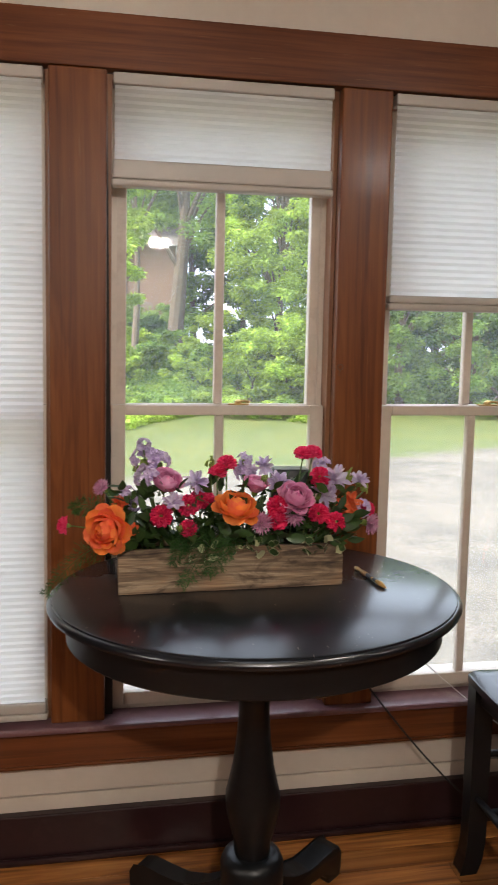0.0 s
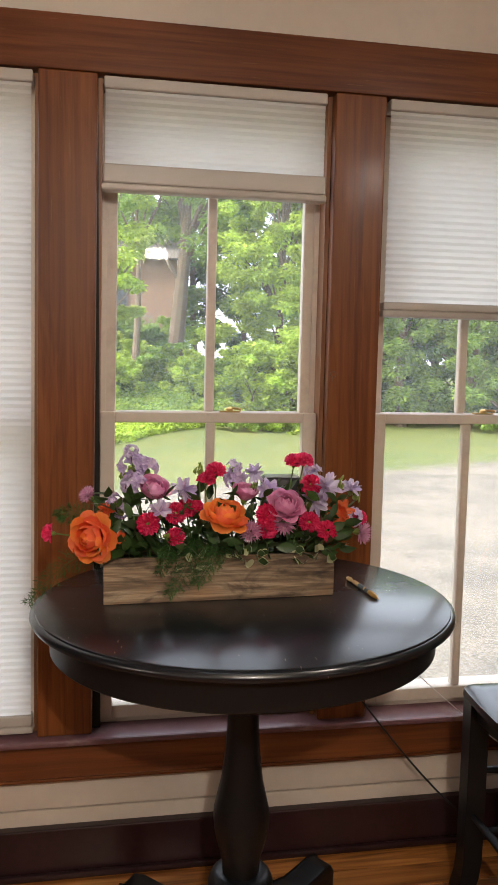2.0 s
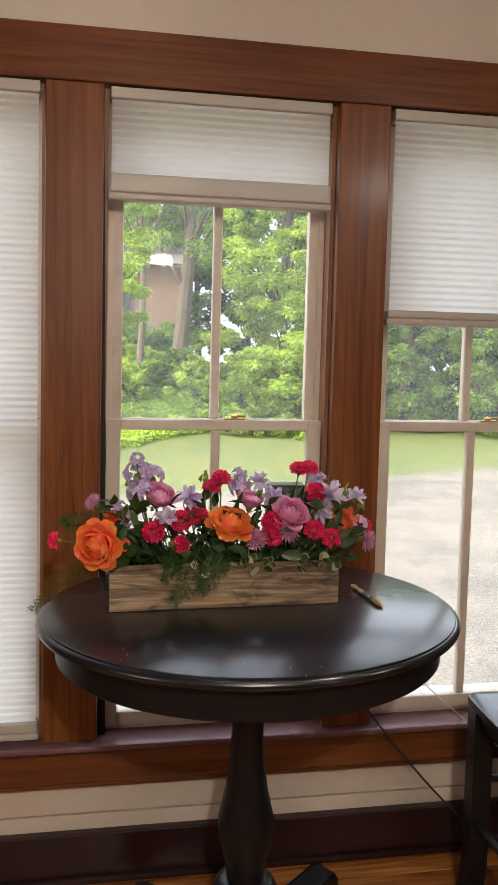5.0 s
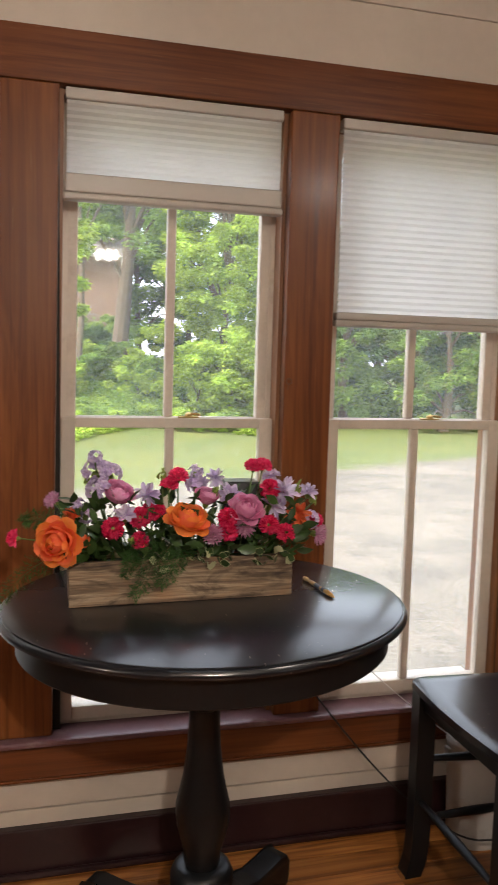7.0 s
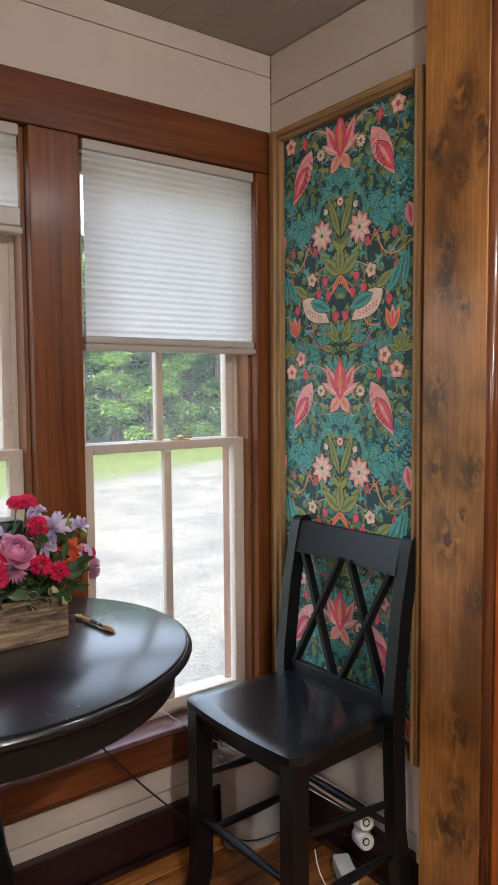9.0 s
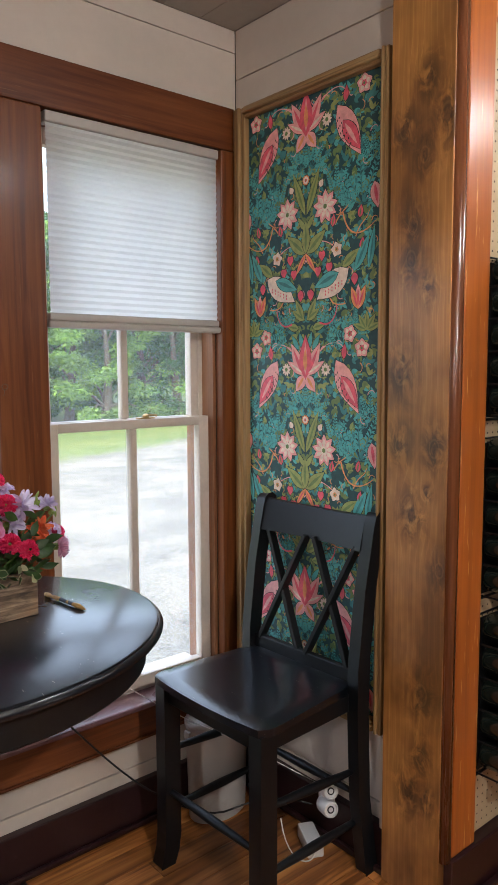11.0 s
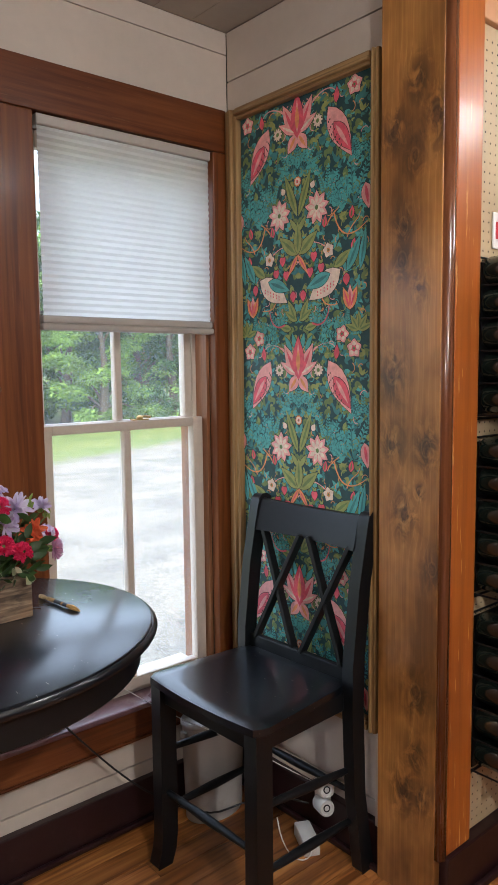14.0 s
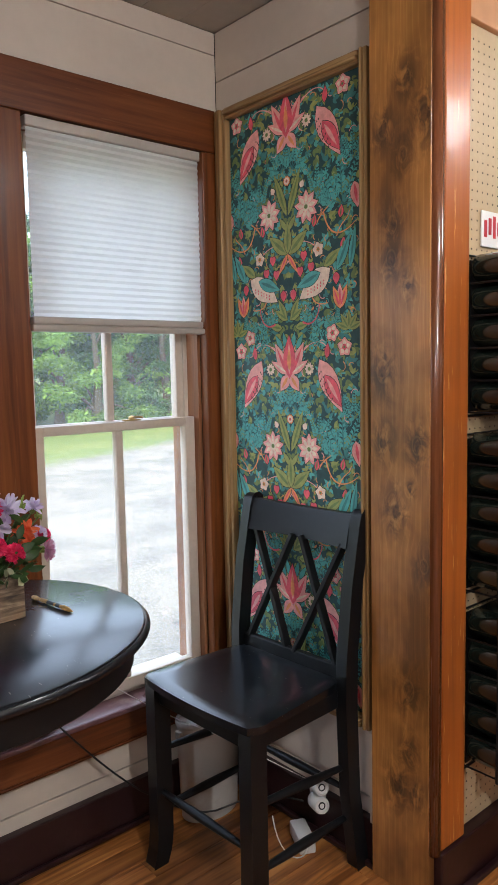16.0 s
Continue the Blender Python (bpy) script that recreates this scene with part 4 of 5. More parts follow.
trim("trim_pegboard_head", box(XP + 0.155, XR, YE - 0.004, YE + 0.029, 2.354, CEIL - 0.001, bevel=0.003), paint("salmon_tan_paint", (0.55, 0.28, 0.14), 0.5, 0.12, 20, 0.2), "tan board above the pegboard")
CARDWHITE, CARDRED = paint("card_white", (0.75, 0.74, 0.72), 0.5, 0.03), paint("card_red", (0.5, 0.03, 0.04), 0.5, 0.1)


def rack(x, z0, z1, rows):
    t = thing("wire_wine_rack", "black wire bottle rack hung on pegboard", "wine rack", "wine racks")
    y0, y1, w = YE + 0.004, YE - 0.10, 0.42
    # solid black sheet, added to stand in for the shade behind the bottles
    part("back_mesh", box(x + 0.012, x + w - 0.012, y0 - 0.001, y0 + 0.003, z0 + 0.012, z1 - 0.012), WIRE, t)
    for yy in (y0, y1):
        part("wire_frame", tube([(x, yy, z0), (x, yy, z1), (x + w, yy, z1), (x + w, yy, z0), (x, yy, z0)], 0.004, 6), WIRE, t)
    for k in range(rows):
        z = z0 + (z1 - z0) * (k + 0.12) / rows
        part("shelf_wire", tube([(x, y0, z), (x, y1, z), (x + w, y1, z), (x + w, y0, z)], 0.003, 6), WIRE, t)
        for i in range(5):
            bx = x + 0.043 + 0.083 * i
            prof = [(0, 0), (0.034, 0.002), (0.037, 0.008), (0.037, 0.17), (0.030, 0.20), (0.016, 0.225), (0.0145, 0.29), (0.016, 0.292), (0.016, 0.30), (0, 0.30)]
            m = Matrix.Translation((bx, y0 - 0.005, z + 0.042)) @ Matrix.Rotation(radians(90), 4, "X")
            b = thing("wine_bottle", "dark wine bottle lying in a wire rack", "bottle", "bottles in the racks", at=m)
            part("glass_body", lathe(prof, 18), BOTTLE, b, smooth=True)
            part("foil_cap", lathe([(0.0165, 0.25), (0.0165, 0.301), (0, 0.3015)], 14), (CARDRED, BOTTLE, WIRE)[(k + i) % 3], b, smooth=True)
    return t


rack(XP + 0.168, 1.335, 1.760, 5)
rack(XP + 0.164, 0.845, 1.285, 5)
rack(XP + 0.168, 0.335, 0.80, 5)
card = thing("shelf_card", "small white card printed with red shapes", "card")
part("card_sheet", box(XP + 0.236, XP + 0.35, YE + 0.004, YE + 0.009, 1.79, 1.885, bevel=0.001), CARDWHITE, card)
for k in range(4):
    part("printed_bar", box(XP + 0.246 + 0.022 * k, XP + 0.259 + 0.022 * k, YE + 0.0025, YE + 0.0037, 1.815 + 0.008 * (k % 2), 1.86 + 0.007 * (k % 3)), CARDRED, card)

# ---- planter box with flowers ----
BX, BY, BL_, BD, BH = 0.298, 1.8175, 0.529, 0.130, 0.103
planter_at = pose(BX, BY, TZ, 0, 0, 1.8)
planter = thing("planter_box", "weathered grey-brown wooden planter box on the table", "planter", at=planter_at)
part("front_board", box(-BL_ / 2, BL_ / 2, -BD / 2, -BD / 2 + 0.011, 0.0005, BH, bevel=0.0015), BOXWOOD, planter)
part("back_board", box(-BL_ / 2, BL_ / 2, BD / 2 - 0.011, BD / 2, 0.0005, BH, bevel=0.0015), BOXWOOD, planter)
for s in (-1, 1):
    part("end_board", box(s * BL_ / 2 - s * 0.0005, s * (BL_ / 2 - 0.011), -BD / 2 + 0.0115, BD / 2 - 0.0115, 0.0005, BH - 0.001, bevel=0.001), BOXWOOD, planter)
part("bottom_board", box(-BL_ / 2 + 0.012, BL_ / 2 - 0.012, -BD / 2 + 0.0115, BD / 2 - 0.0115, 0.0005, 0.010), BOXWOOD, planter)
part("foam", box(-BL_ / 2 + 0.0125, BL_ / 2 - 0.0125, -BD / 2 + 0.012, BD / 2 - 0.012, 0.0105, 0.080), plain("florist_foam", (0.02, 0.05, 0.02), 0.9), planter)


def petal_mat(name, a, b, edge, rough=0.6):
    """Petal colour that runs from heart to rim, with fine veins."""
    m, n, l, bs = tree_of(name)
    geo = n.new("ShaderNodeNewGeometry")
    v = coords(n, l)
    f = noise_tex(n, l, v, 55, 3)
    col = ramp(n, l, f, [(0.3, a), (0.52, b), (0.75, edge)])
    info = n.new("ShaderNodeObjectInfo")
    either = math_node(n, l, "FRACT", math_node(n, l, "ADD", geo.outputs["Random Per Island"], info.outputs["Random"]))
    col = mixc(n, l, 0.55, col, ramp(n, l, either, [(0.05, a), (0.45, b), (0.7, edge)]))
    l.new(col, bs.inputs["Base Color"])
    bs.inputs["Roughness"].default_value = rough
    bs.inputs["Specular IOR Level"].default_value = 0.25
    t, mx = n.new("ShaderNodeBsdfTranslucent"), n.new("ShaderNodeMixShader")
    l.new(col, t.inputs[0])
    mx.inputs[0].default_value = 0.38
    l.new(bs.outputs[0], mx.inputs[1])
    l.new(t.outputs[0], mx.inputs[2])
    l.new(mx.outputs[0], n["Material Output"].inputs[0])
    return m


P_ORANGE = petal_mat("orange_rose_petal", (0.97, 0.27, 0.05), (1.0, 0.40, 0.10), (0.95, 0.16, 0.11))
P_MAUVE = petal_mat("mauve_rose_petal", (0.70, 0.22, 0.42), (0.82, 0.36, 0.57), (0.90, 0.52, 0.70))
P_CARN = petal_mat("crimson_carnation_petal", (0.74, 0.016, 0.10), (0.90, 0.045, 0.19), (0.95, 0.13, 0.30))
P_MUM = petal_mat("pink_mum_petal", (0.60, 0.24, 0.42), (0.72, 0.38, 0.55), (0.78, 0.52, 0.66))
P_STOCK = petal_mat("lavender_petal", (0.54, 0.40, 0.66), (0.68, 0.55, 0.78), (0.82, 0.73, 0.86))
P_FREESIA = petal_mat("pale_lilac_petal", (0.50, 0.38, 0.64), (0.68, 0.58, 0.78), (0.82, 0.78, 0.86))
P_CORAL = petal_mat("coral_petal", (0.72, 0.10, 0.05), (0.82, 0.17, 0.06), (0.84, 0.28, 0.12))
STEM = plain("flower_stem", (0.08, 0.15, 0.03), 0.5)
BUD = plain("green_bud", (0.22, 0.30, 0.06), 0.5, 0, 0.2)
LEAFY = plain("arrangement_leaf", (0.035, 0.075, 0.018), 0.4, 0, 0.15, 0.3, 0.5, 30, 0.5)
LEAFRIM = plain("cream_leaf_rim", (0.45, 0.45, 0.26), 0.5, 0, 0.2)
FERN = plain("fern_green", (0.045, 0.115, 0.028), 0.6, 0, 0.25, 0.3, 0.3, 20, 0.4)


def add_petal(bm, m, length, width, cup=0.3, curl=0.2, ruffle=0.0, rng=None, nu=5, nv=4, point=0.0):
    """A petal that grows along local +z from the origin, its inner face towards +x."""
    ph = rng.random() * 6.28 if rng else 0
    rows = []
    for i in range(nu + 1):
        t = i / nu
        w = width * (math.sin(math.pi * (0.12 + 0.70 * t)) ** 0.8 if not point else math.sin(math.pi * (0.06 + 0.90 * t)) ** 0.9)
        row = []
        for j in range(nv + 1):
            s = -1 + 2 * j / nv
            x = cup * width * (1 - s * s) * math.sin(math.pi * min(1, 0.12 + t * 0.8)) + curl * length * t * t * t
            z = length * (t - 0.10 * t * s * s)
            if ruffle and i >= nu - 1:
                x += ruffle * length * math.sin(7 * s + ph)
                z += ruffle * length * math.sin(11 * s + 2 * ph) * 0.7
            row.append(bm.verts.new(m @ Vector((x, s * w * 0.5, z))))
        rows.append(row)
    for a, b in zip(rows, rows[1:]):
        for j in range(nv):
            bm.faces.new((a[j], a[j + 1], b[j + 1], b[j]))


def spun(az, tilt, off=0.0, up=0.0):
    """Petal pose: turned round the flower's axis, leaning out by tilt degrees."""
    return Matrix.Rotation(radians(az), 4, "Z") @ Matrix.Translation((off, 0, up)) @ Matrix.Rotation(radians(tilt), 4, "Y")


def rose_bloom(r, rng, open_=1.0):
    bm = bmesh.new()
    for k, (n, tilt, ln, wd, off, cup) in enumerate(((5, -6, 0.98, 0.85, 0.03, 0.5), (4, 4, 1.02, 0.95, 0.12, 0.45), (5, 14, 1.06, 1.10, 0.20, 0.4), (5, 28, 1.10, 1.25, 0.26, 0.35), (6, 46, 1.14, 1.35, 0.30, 0.28), (6, 66, 1.15, 1.40, 0.30, 0.2))):
        for j in range(n):
            a = 360 * j / n + 37 * k + rng.uniform(-9, 9)
            add_petal(bm, spun(a, tilt * open_ + rng.uniform(-5, 5), off * r, -0.35 * r), ln * r, wd * r, cup, -0.06 + 0.075 * k, 0.025, rng, 6, 6)
    return bm


def carnation_bloom(r, rng):
    bm = bmesh.new()
    for k, (n, tilt, ln) in enumerate(((6, 8, 0.95), (9, 24, 1.0), (11, 42, 1.0), (12, 60, 1.0), (12, 78, 0.98))):
        for j in range(n):
            add_petal(bm, spun(360 * j / n + 21 * k + rng.uniform(-8, 8), tilt + rng.uniform(-8, 8), 0.05 * r, -0.35 * r), ln * r, 0.62 * r, 0.15, 0.12, 0.11, rng, 4, 6)
    return bm


def mum_bloom(r, rng):
    bm = bmesh.new()
    for k, (n, tilt, ln) in enumerate(((8, 15, 0.5), (14, 36, 0.75), (18, 56, 0.92), (20, 76, 1.0), (18, 90, 1.0))):
        for j in range(n):
            add_petal(bm, spun(360 * j / n + 13 * k + rng.uniform(-5, 5), tilt + rng.uniform(-6, 6), 0.04 * r, 0), ln * r, 0.20 * r, 0.4, -0.12, 0, rng, 4, 2, 1.0)
    return bm


def floret(bm, c, face, s, n, rng, trumpet=False):
    m = Matrix.Translation(c) @ Vector(face).to_track_quat("Z", "Y").to_matrix().to_4x4() @ Matrix.Rotation(rng.random() * 6.28, 4, "Z")
    for j in range(n):
        add_petal(bm, m @ spun(360 * j / n + rng.uniform(-8, 8), (40 if trumpet else 68) + rng.uniform(-10, 10), 0.06 * s, -0.5 * s if trumpet else 0), s * (1.25 if trumpet else 1.0), s * (0.62 if trumpet else 0.85), 0.3, 0.18, 0.03, rng, 4, 4)


def stock_bloom(r, rng):
    bm = bmesh.new()
    for _ in range(11):
        d = Vector((rng.gauss(0, 1), rng.gauss(0, 1), rng.gauss(0.3, 1))).normalized()
        floret(bm, d * r * 0.72, d, r * 0.46, 5, rng)
        floret(bm, d * r * 0.78, d, r * 0.26, 4, rng)
    return bm


def freesia_bloom(r, rng):
    bm = bmesh.new()
    for k in range(3):
        d = Vector((rng.uniform(-0.9, 0.9), rng.uniform(-0.9, 0.9), rng.uniform(0.3, 1.0))).normalized()
        floret(bm, d * r * 0.45, d, r * 0.72, 6, rng, True)
    return bm


def bud_bloom(r, rng):
    bm = bmesh.new()
    for k in range(6):
        a = Vector((rng.uniform(-0.6, 0.6), rng.uniform(-0.4, 0.4), 1)).normalized()
        c = Vector((rng.uniform(-1, 1), rng.uniform(-0.6, 0.6), rng.uniform(-0.8, 0.6))) * r * 0.8
        m = Matrix.Translation(c) @ a.to_track_quat("Z", "Y").to_matrix().to_4x4()
        add_lathe(bm, [(0, -0.7 * r), (0.16 * r, -0.35 * r), (0.20 * r, 0), (0.13 * r, 0.4 * r), (0, 0.7 * r)], 8, m)
    return bm


def petals(bm, mat, t):
    """Each petal of the bloom as a part of its own, under a small green heart."""
    heart = bmesh.new()
    bmesh.ops.create_icosphere(heart, subdivisions=1, radius=0.004)
    bloom = part("bloom", heart, mat, t)
    bm.verts.index_update()
    seen = set()
    for f in list(bm.faces):
        if f in seen:
            continue
        isle, todo = [], [f]
        seen.add(f)
        while todo:
            g = todo.pop()
            isle.append(g)
            for e in g.edges:
                for h in e.link_faces:
                    if h not in seen:
                        seen.add(h)
                        todo.append(h)
        one, at = bmesh.new(), {}
        for g in isle:
            for v in g.verts:
                if v not in at:
                    at[v] = one.verts.new(v.co)
            one.faces.new([at[v] for v in g.verts])
        part("petal", one, mat, bloom, smooth=True)
    bm.free()


def flower(kind, maker, mat, label, x, y, z, r, face, seed, stem=True):
    rng = random.Random(seed)
    x, y, z = x - 0.0125, y + 0.0125, z - 0.008
    t = thing(kind, label, "flower", "flowers in the planter box", at=pose(x, y, z))
    r *= {"rose": 1.0, "carnation": 1.15, "chrysanthemum": 1.1, "stock_flower": 1.3, "freesia": 1.4, "lily": 1.3}.get(kind, 1.0)
    f = Vector(face).normalized()
    turn = f.to_track_quat("Z", "Y").to_matrix().to_4x4() @ Matrix.Rotation(rng.random() * 6.28, 4, "Z")
    bm = maker(r, rng)
    bmesh.ops.transform(bm, matrix=turn, verts=bm.verts)
    if kind in ("rose", "freesia", "lily"):
        petals(bm, mat, t)
    else:
        part("bloom", bm, mat, t, smooth=True)
    if stem:
        foot = Vector((max(BX - 0.22, min(BX + 0.22, x * 0.8 + BX * 0.2)), BY + rng.uniform(-0.03, 0.03), TZ + 0.079)) - Vector((x, y, z))
        back = -f * r * 0.5
        part("stem", tube(bezier(back, back - f * r * 1.2, foot + Vector((0, 0, 0.05)), foot, 8), 0.0018, 6), STEM, t, smooth=True)
        part("calyx", lathe([(0.0015, -0.95 * r), (0.22 * r, -0.75 * r), (0.30 * r, -0.45 * r), (0.26 * r, -0.2 * r)], 8, turn), BUD, t, smooth=True)
    return t


flower("rose", rose_bloom, P_ORANGE, "large open orange rose with coral petal edges", 0.022, 1.715, 1.076, 0.040, (-0.55, -1, 0.05), 1)
flower("rose", rose_bloom, P_ORANGE, "large open orange rose seen from its side", 0.317, 1.735, 1.120, 0.039, (0.15, -0.45, 1.0), 2)
flower("rose", lambda r, g: rose_bloom(r, g, 0.45), P_MAUVE, "mauve pink rose, half open", 0.158, 1.785, 1.168, 0.034, (0.25, -0.5, 0.9), 3)
flower("rose", lambda r, g: rose_bloom(r, g, 0.8), P_MAUVE, "mauve pink rose, open", 0.457, 1.745, 1.138, 0.032, (0.1, -0.8, 0.8), 4)
flower("rose", lambda r, g: rose_bloom(r, g, 0.3), P_MAUVE, "mauve pink rosebud, closed", 0.369, 1.785, 1.157, 0.029, (0.15, -0.25, 1), 5)
CARNATIONS = [(0.144, 1.735, 1.102, 0.023), (0.207, 1.745, 1.124, 0.022), (0.240, 1.785, 1.131, 0.022), (0.205, 1.735, 1.073, 0.019), (0.300, 1.785, 1.216, 0.021),
              (0.279, 1.785, 1.196, 0.019), (0.253, 1.785, 1.131, 0.016), (0.495, 1.835, 1.231, 0.020), (0.520, 1.835, 1.233, 0.020), (0.525, 1.785, 1.179, 0.022), (0.413, 1.735, 1.121, 0.022),
              (0.413, 1.730, 1.091, 0.023), (0.511, 1.735, 1.100, 0.021), (0.553, 1.730, 1.081, 0.021), (0.649, 1.785, 1.099, 0.016), (-0.076, 1.785, 1.074, 0.018)]
for k, (x, y, z, r) in enumerate(CARNATIONS):
    f = (-1, -0.2, 0.15) if x < -0.05 else ((0.1 * (k % 3 - 1), -0.3, 1) if z > 1.18 else (0.25 * (k % 3 - 1), -1, 0.35 + 0.15 * (k % 4)))
    flower("carnation", carnation_bloom, P_CARN, "ruffled crimson pink carnation", x, y, z, r, f, 20 + k)
for k, (x, y, z, r) in enumerate([(0.450, 1.735, 1.098, 0.028), (0.374, 1.725, 1.082, 0.026), (0.654, 1.785, 1.061, 0.026), (0.012, 1.785, 1.159, 0.020)]):
    flower("chrysanthemum", mum_bloom, P_MUM, "pink chrysanthemum with narrow petals", x, y, z, r, ((0.1, -1, 0.5), (-0.2, -1, 0.4), (0.8, -0.8, 0.0), (-0.6, -0.6, 0.6))[k], 50 + k)
for k, (x, y, z, r) in enumerate([(0.110, 1.835, 1.218, 0.028), (0.144, 1.835, 1.211, 0.024), (0.108, 1.835, 1.252, 0.015), (0.114, 1.785, 1.180, 0.026), (0.070, 1.785, 1.144, 0.017), (0.086, 1.785, 1.125, 0.019),
                                  (0.353, 1.835, 1.185, 0.024), (0.350, 1.835, 1.215, 0.016), (0.543, 1.835, 1.197, 0.020), (0.631, 1.785, 1.100, 0.020)]):
    flower("stock_flower", stock_bloom, P_FREESIA if k in (2, 7, 8) else P_STOCK, "cluster of lavender stock florets", x, y, z, r, (0, -0.6, 0.8), 60 + k)
for k, (x, y, z, r) in enumerate([(0.226, 1.785, 1.168, 0.023), (0.173, 1.735, 1.129, 0.021), (0.421, 1.785, 1.162, 0.025), (0.400, 1.835, 1.198, 0.020), (0.563, 1.785, 1.170, 0.029), (0.533, 1.785, 1.136, 0.026), (0.623, 1.785, 1.166, 0.019)]):
    flower("freesia", freesia_bloom, P_FREESIA, "pale lilac freesia with trumpet florets", x, y, z, r, (0.2 * (k % 3 - 1), -0.8, 0.7), 80 + k)
for k, (x, y, z, r) in enumerate([(0.600, 1.785, 1.114, 0.027), (0.612, 1.800, 1.085, 0.022), (0.054, 1.785, 1.122, 0.018), (0.081, 1.735, 1.067, 0.017), (0.330, 1.790, 1.10, 0.016)]):
    flower("lily", freesia_bloom, P_CORAL, "coral orange lily bloom", x, y, z, r, (0.3 * (k % 3 - 1), -0.9, 0.5), 90 + k)
for k, (x, y, z, r) in enumerate([(0.595, 1.785, 1.181, 0.017), (0.262, 1.785, 1.216, 0.016), (0.390, 1.785, 1.178, 0.016), (0.640, 1.790, 1.150, 0.014), (0.09, 1.80, 1.20, 0.012), (0.185, 1.73, 1.075, 0.012)]):
    flower("bud_sprig", bud_bloom, BUD, "sprig of small green flower buds", x, y, z, r, (0, -0.4, 1), 100 + k)

# greenery: leaves, variegated leaves, ferns
rng = random.Random(9)
bm = bmesh.new()
for k in range(520):
    x, y = BX + rng.uniform(-0.27, 0.29), BY + rng.uniform(-0.075, 0.07)
    z = TZ + 0.09 + abs(rng.gauss(0, 0.065)) + 0.01
    d = Vector((rng.gauss(0, 0.8) + (x - BX) * 2.5, rng.gauss(-0.2, 0.7), rng.uniform(-0.1, 1.0))).normalized()
    m = Matrix.Translation((x, y, min(z, 1.15))) @ d.to_track_quat("Z", "X").to_matrix().to_4x4() @ Matrix.Rotation(rng.random() * 6.28, 4, "Z")
    s = rng.uniform(0.6, 1.3)
    add_petal(bm, m, 0.042 * s, 0.020 * s, 0.15, 0.2, 0, rng, 4, 2, 1.0)
tagged(link("greenery", bm, LEAFY, smooth=True), "dense dark green leaves among the flowers", "foliage", kind="stuff")
bm, bm2 = bmesh.new(), bmesh.new()
for k in range(46):
    x = BX + (rng.uniform(0.02, 0.27) if k % 3 else rng.uniform(-0.1, 0.1))
    d = Vector((rng.gauss(0, 0.7), -1, rng.uniform(-0.7, 0.4))).normalized()
    m = Matrix.Translation((x, BY - 0.060 - rng.random() * 0.012, TZ + rng.uniform(0.085, 0.125))) @ d.to_track_quat("Z", "X").to_matrix().to_4x4() @ Matrix.Rotation(rng.uniform(-0.9, 0.9) + 1.57, 4, "Z")
    s = rng.uniform(0.6, 1.1)
    add_petal(bm, m, 0.028 * s, 0.017 * s, 0.1, 0.1, 0, rng, 4, 2, 1.0)
    add_petal(bm2, m @ Matrix.Translation((-0.0006, 0, -0.0012)), 0.0305 * s, 0.0205 * s, 0.1, 0.1, 0, rng, 4, 2, 1.0)
tagged(link("variegated_leaves", bm, LEAFY, smooth=True), "small green leaves with cream rims over the box edge", "foliage", kind="stuff")
tagged(link("cream_leaf_rims", bm2, LEAFRIM, smooth=True), "cream rims of the small variegated leaves", "foliage", kind="stuff")


def fern(p0, p1, p2, p3, spread, seed, label):
    """A soft plume of needle-fine branchlets along a curve."""
    g = random.Random(seed)
    line = [(a - 0.0125, b + 0.0125, c - 0.010) for a, b, c in bezier(p0, p1, p2, p3, 26)]
    bm = bmesh.new()
    add_tube(bm, line, 0.0009, 5)
    for i in range(1, 27):
        u = i / 26
        c = Vector(line[i])
        along = (Vector(line[i]) - Vector(line[i - 1])).normalized()
        for s in (-1, 1):
            for _ in range(1):
                side = along.cross(Vector((g.uniform(-0.4, 0.4), -1, g.uniform(-0.4, 0.4)))).normalized() * s
                d = (side + along * g.uniform(0.2, 0.8) + Vector((0, -0.25 * g.random(), -0.2))).normalized()
                ln = spread * (1.05 - 0.8 * u) * g.uniform(0.6, 1.1)
                e = c + d * ln
                for q in range(1, 9):
                    b = c.lerp(e, q / 8)
                    for _k in range(3):
                        nd = (d + Vector((g.gauss(0, 0.8), g.gauss(0, 0.8), g.gauss(0, 0.8)))).normalized() * 0.011
                        w = nd.cross(Vector((g.random(), g.random(), g.random()))).normalized() * 0.0007
                        vs = [bm.verts.new(b - w), bm.verts.new(b + w), bm.verts.new(b + nd)]
                        bm.faces.new(vs)
    t = thing("fern_frond", label, "fern", "ferns in the planter box")
    part("plume", bm, FERN, t)
    return t


fern((0.10, 1.79, 1.03), (0.0, 1.74, 1.07), (-0.06, 1.71, 1.00), (-0.105, 1.69, 0.950), 0.050, 1, "feathery dark fern hanging towards the table edge")
fern((0.10, 1.80, 1.04), (0.02, 1.76, 1.12), (-0.03, 1.75, 1.14), (-0.05, 1.76, 1.12), 0.045, 2, "feathery dark fern beside the orange rose")
fern((0.25, 1.77, 1.06), (0.25, 1.72, 1.07), (0.23, 1.71, 1.0), (0.19, 1.700, 0.955), 0.060, 3, "feathery dark fern drooping over the box front")
fern((0.30, 1.77, 1.05), (0.31, 1.72, 1.06), (0.28, 1.71, 1.02), (0.25, 1.705, 0.975), 0.055, 4, "feathery dark fern drooping over the box front")
fern((0.20, 1.77, 1.05), (0.19, 1.73, 1.07), (0.20, 1.715, 1.05), (0.17, 1.71, 1.00), 0.045, 5, "feathery dark fern between the carnations")

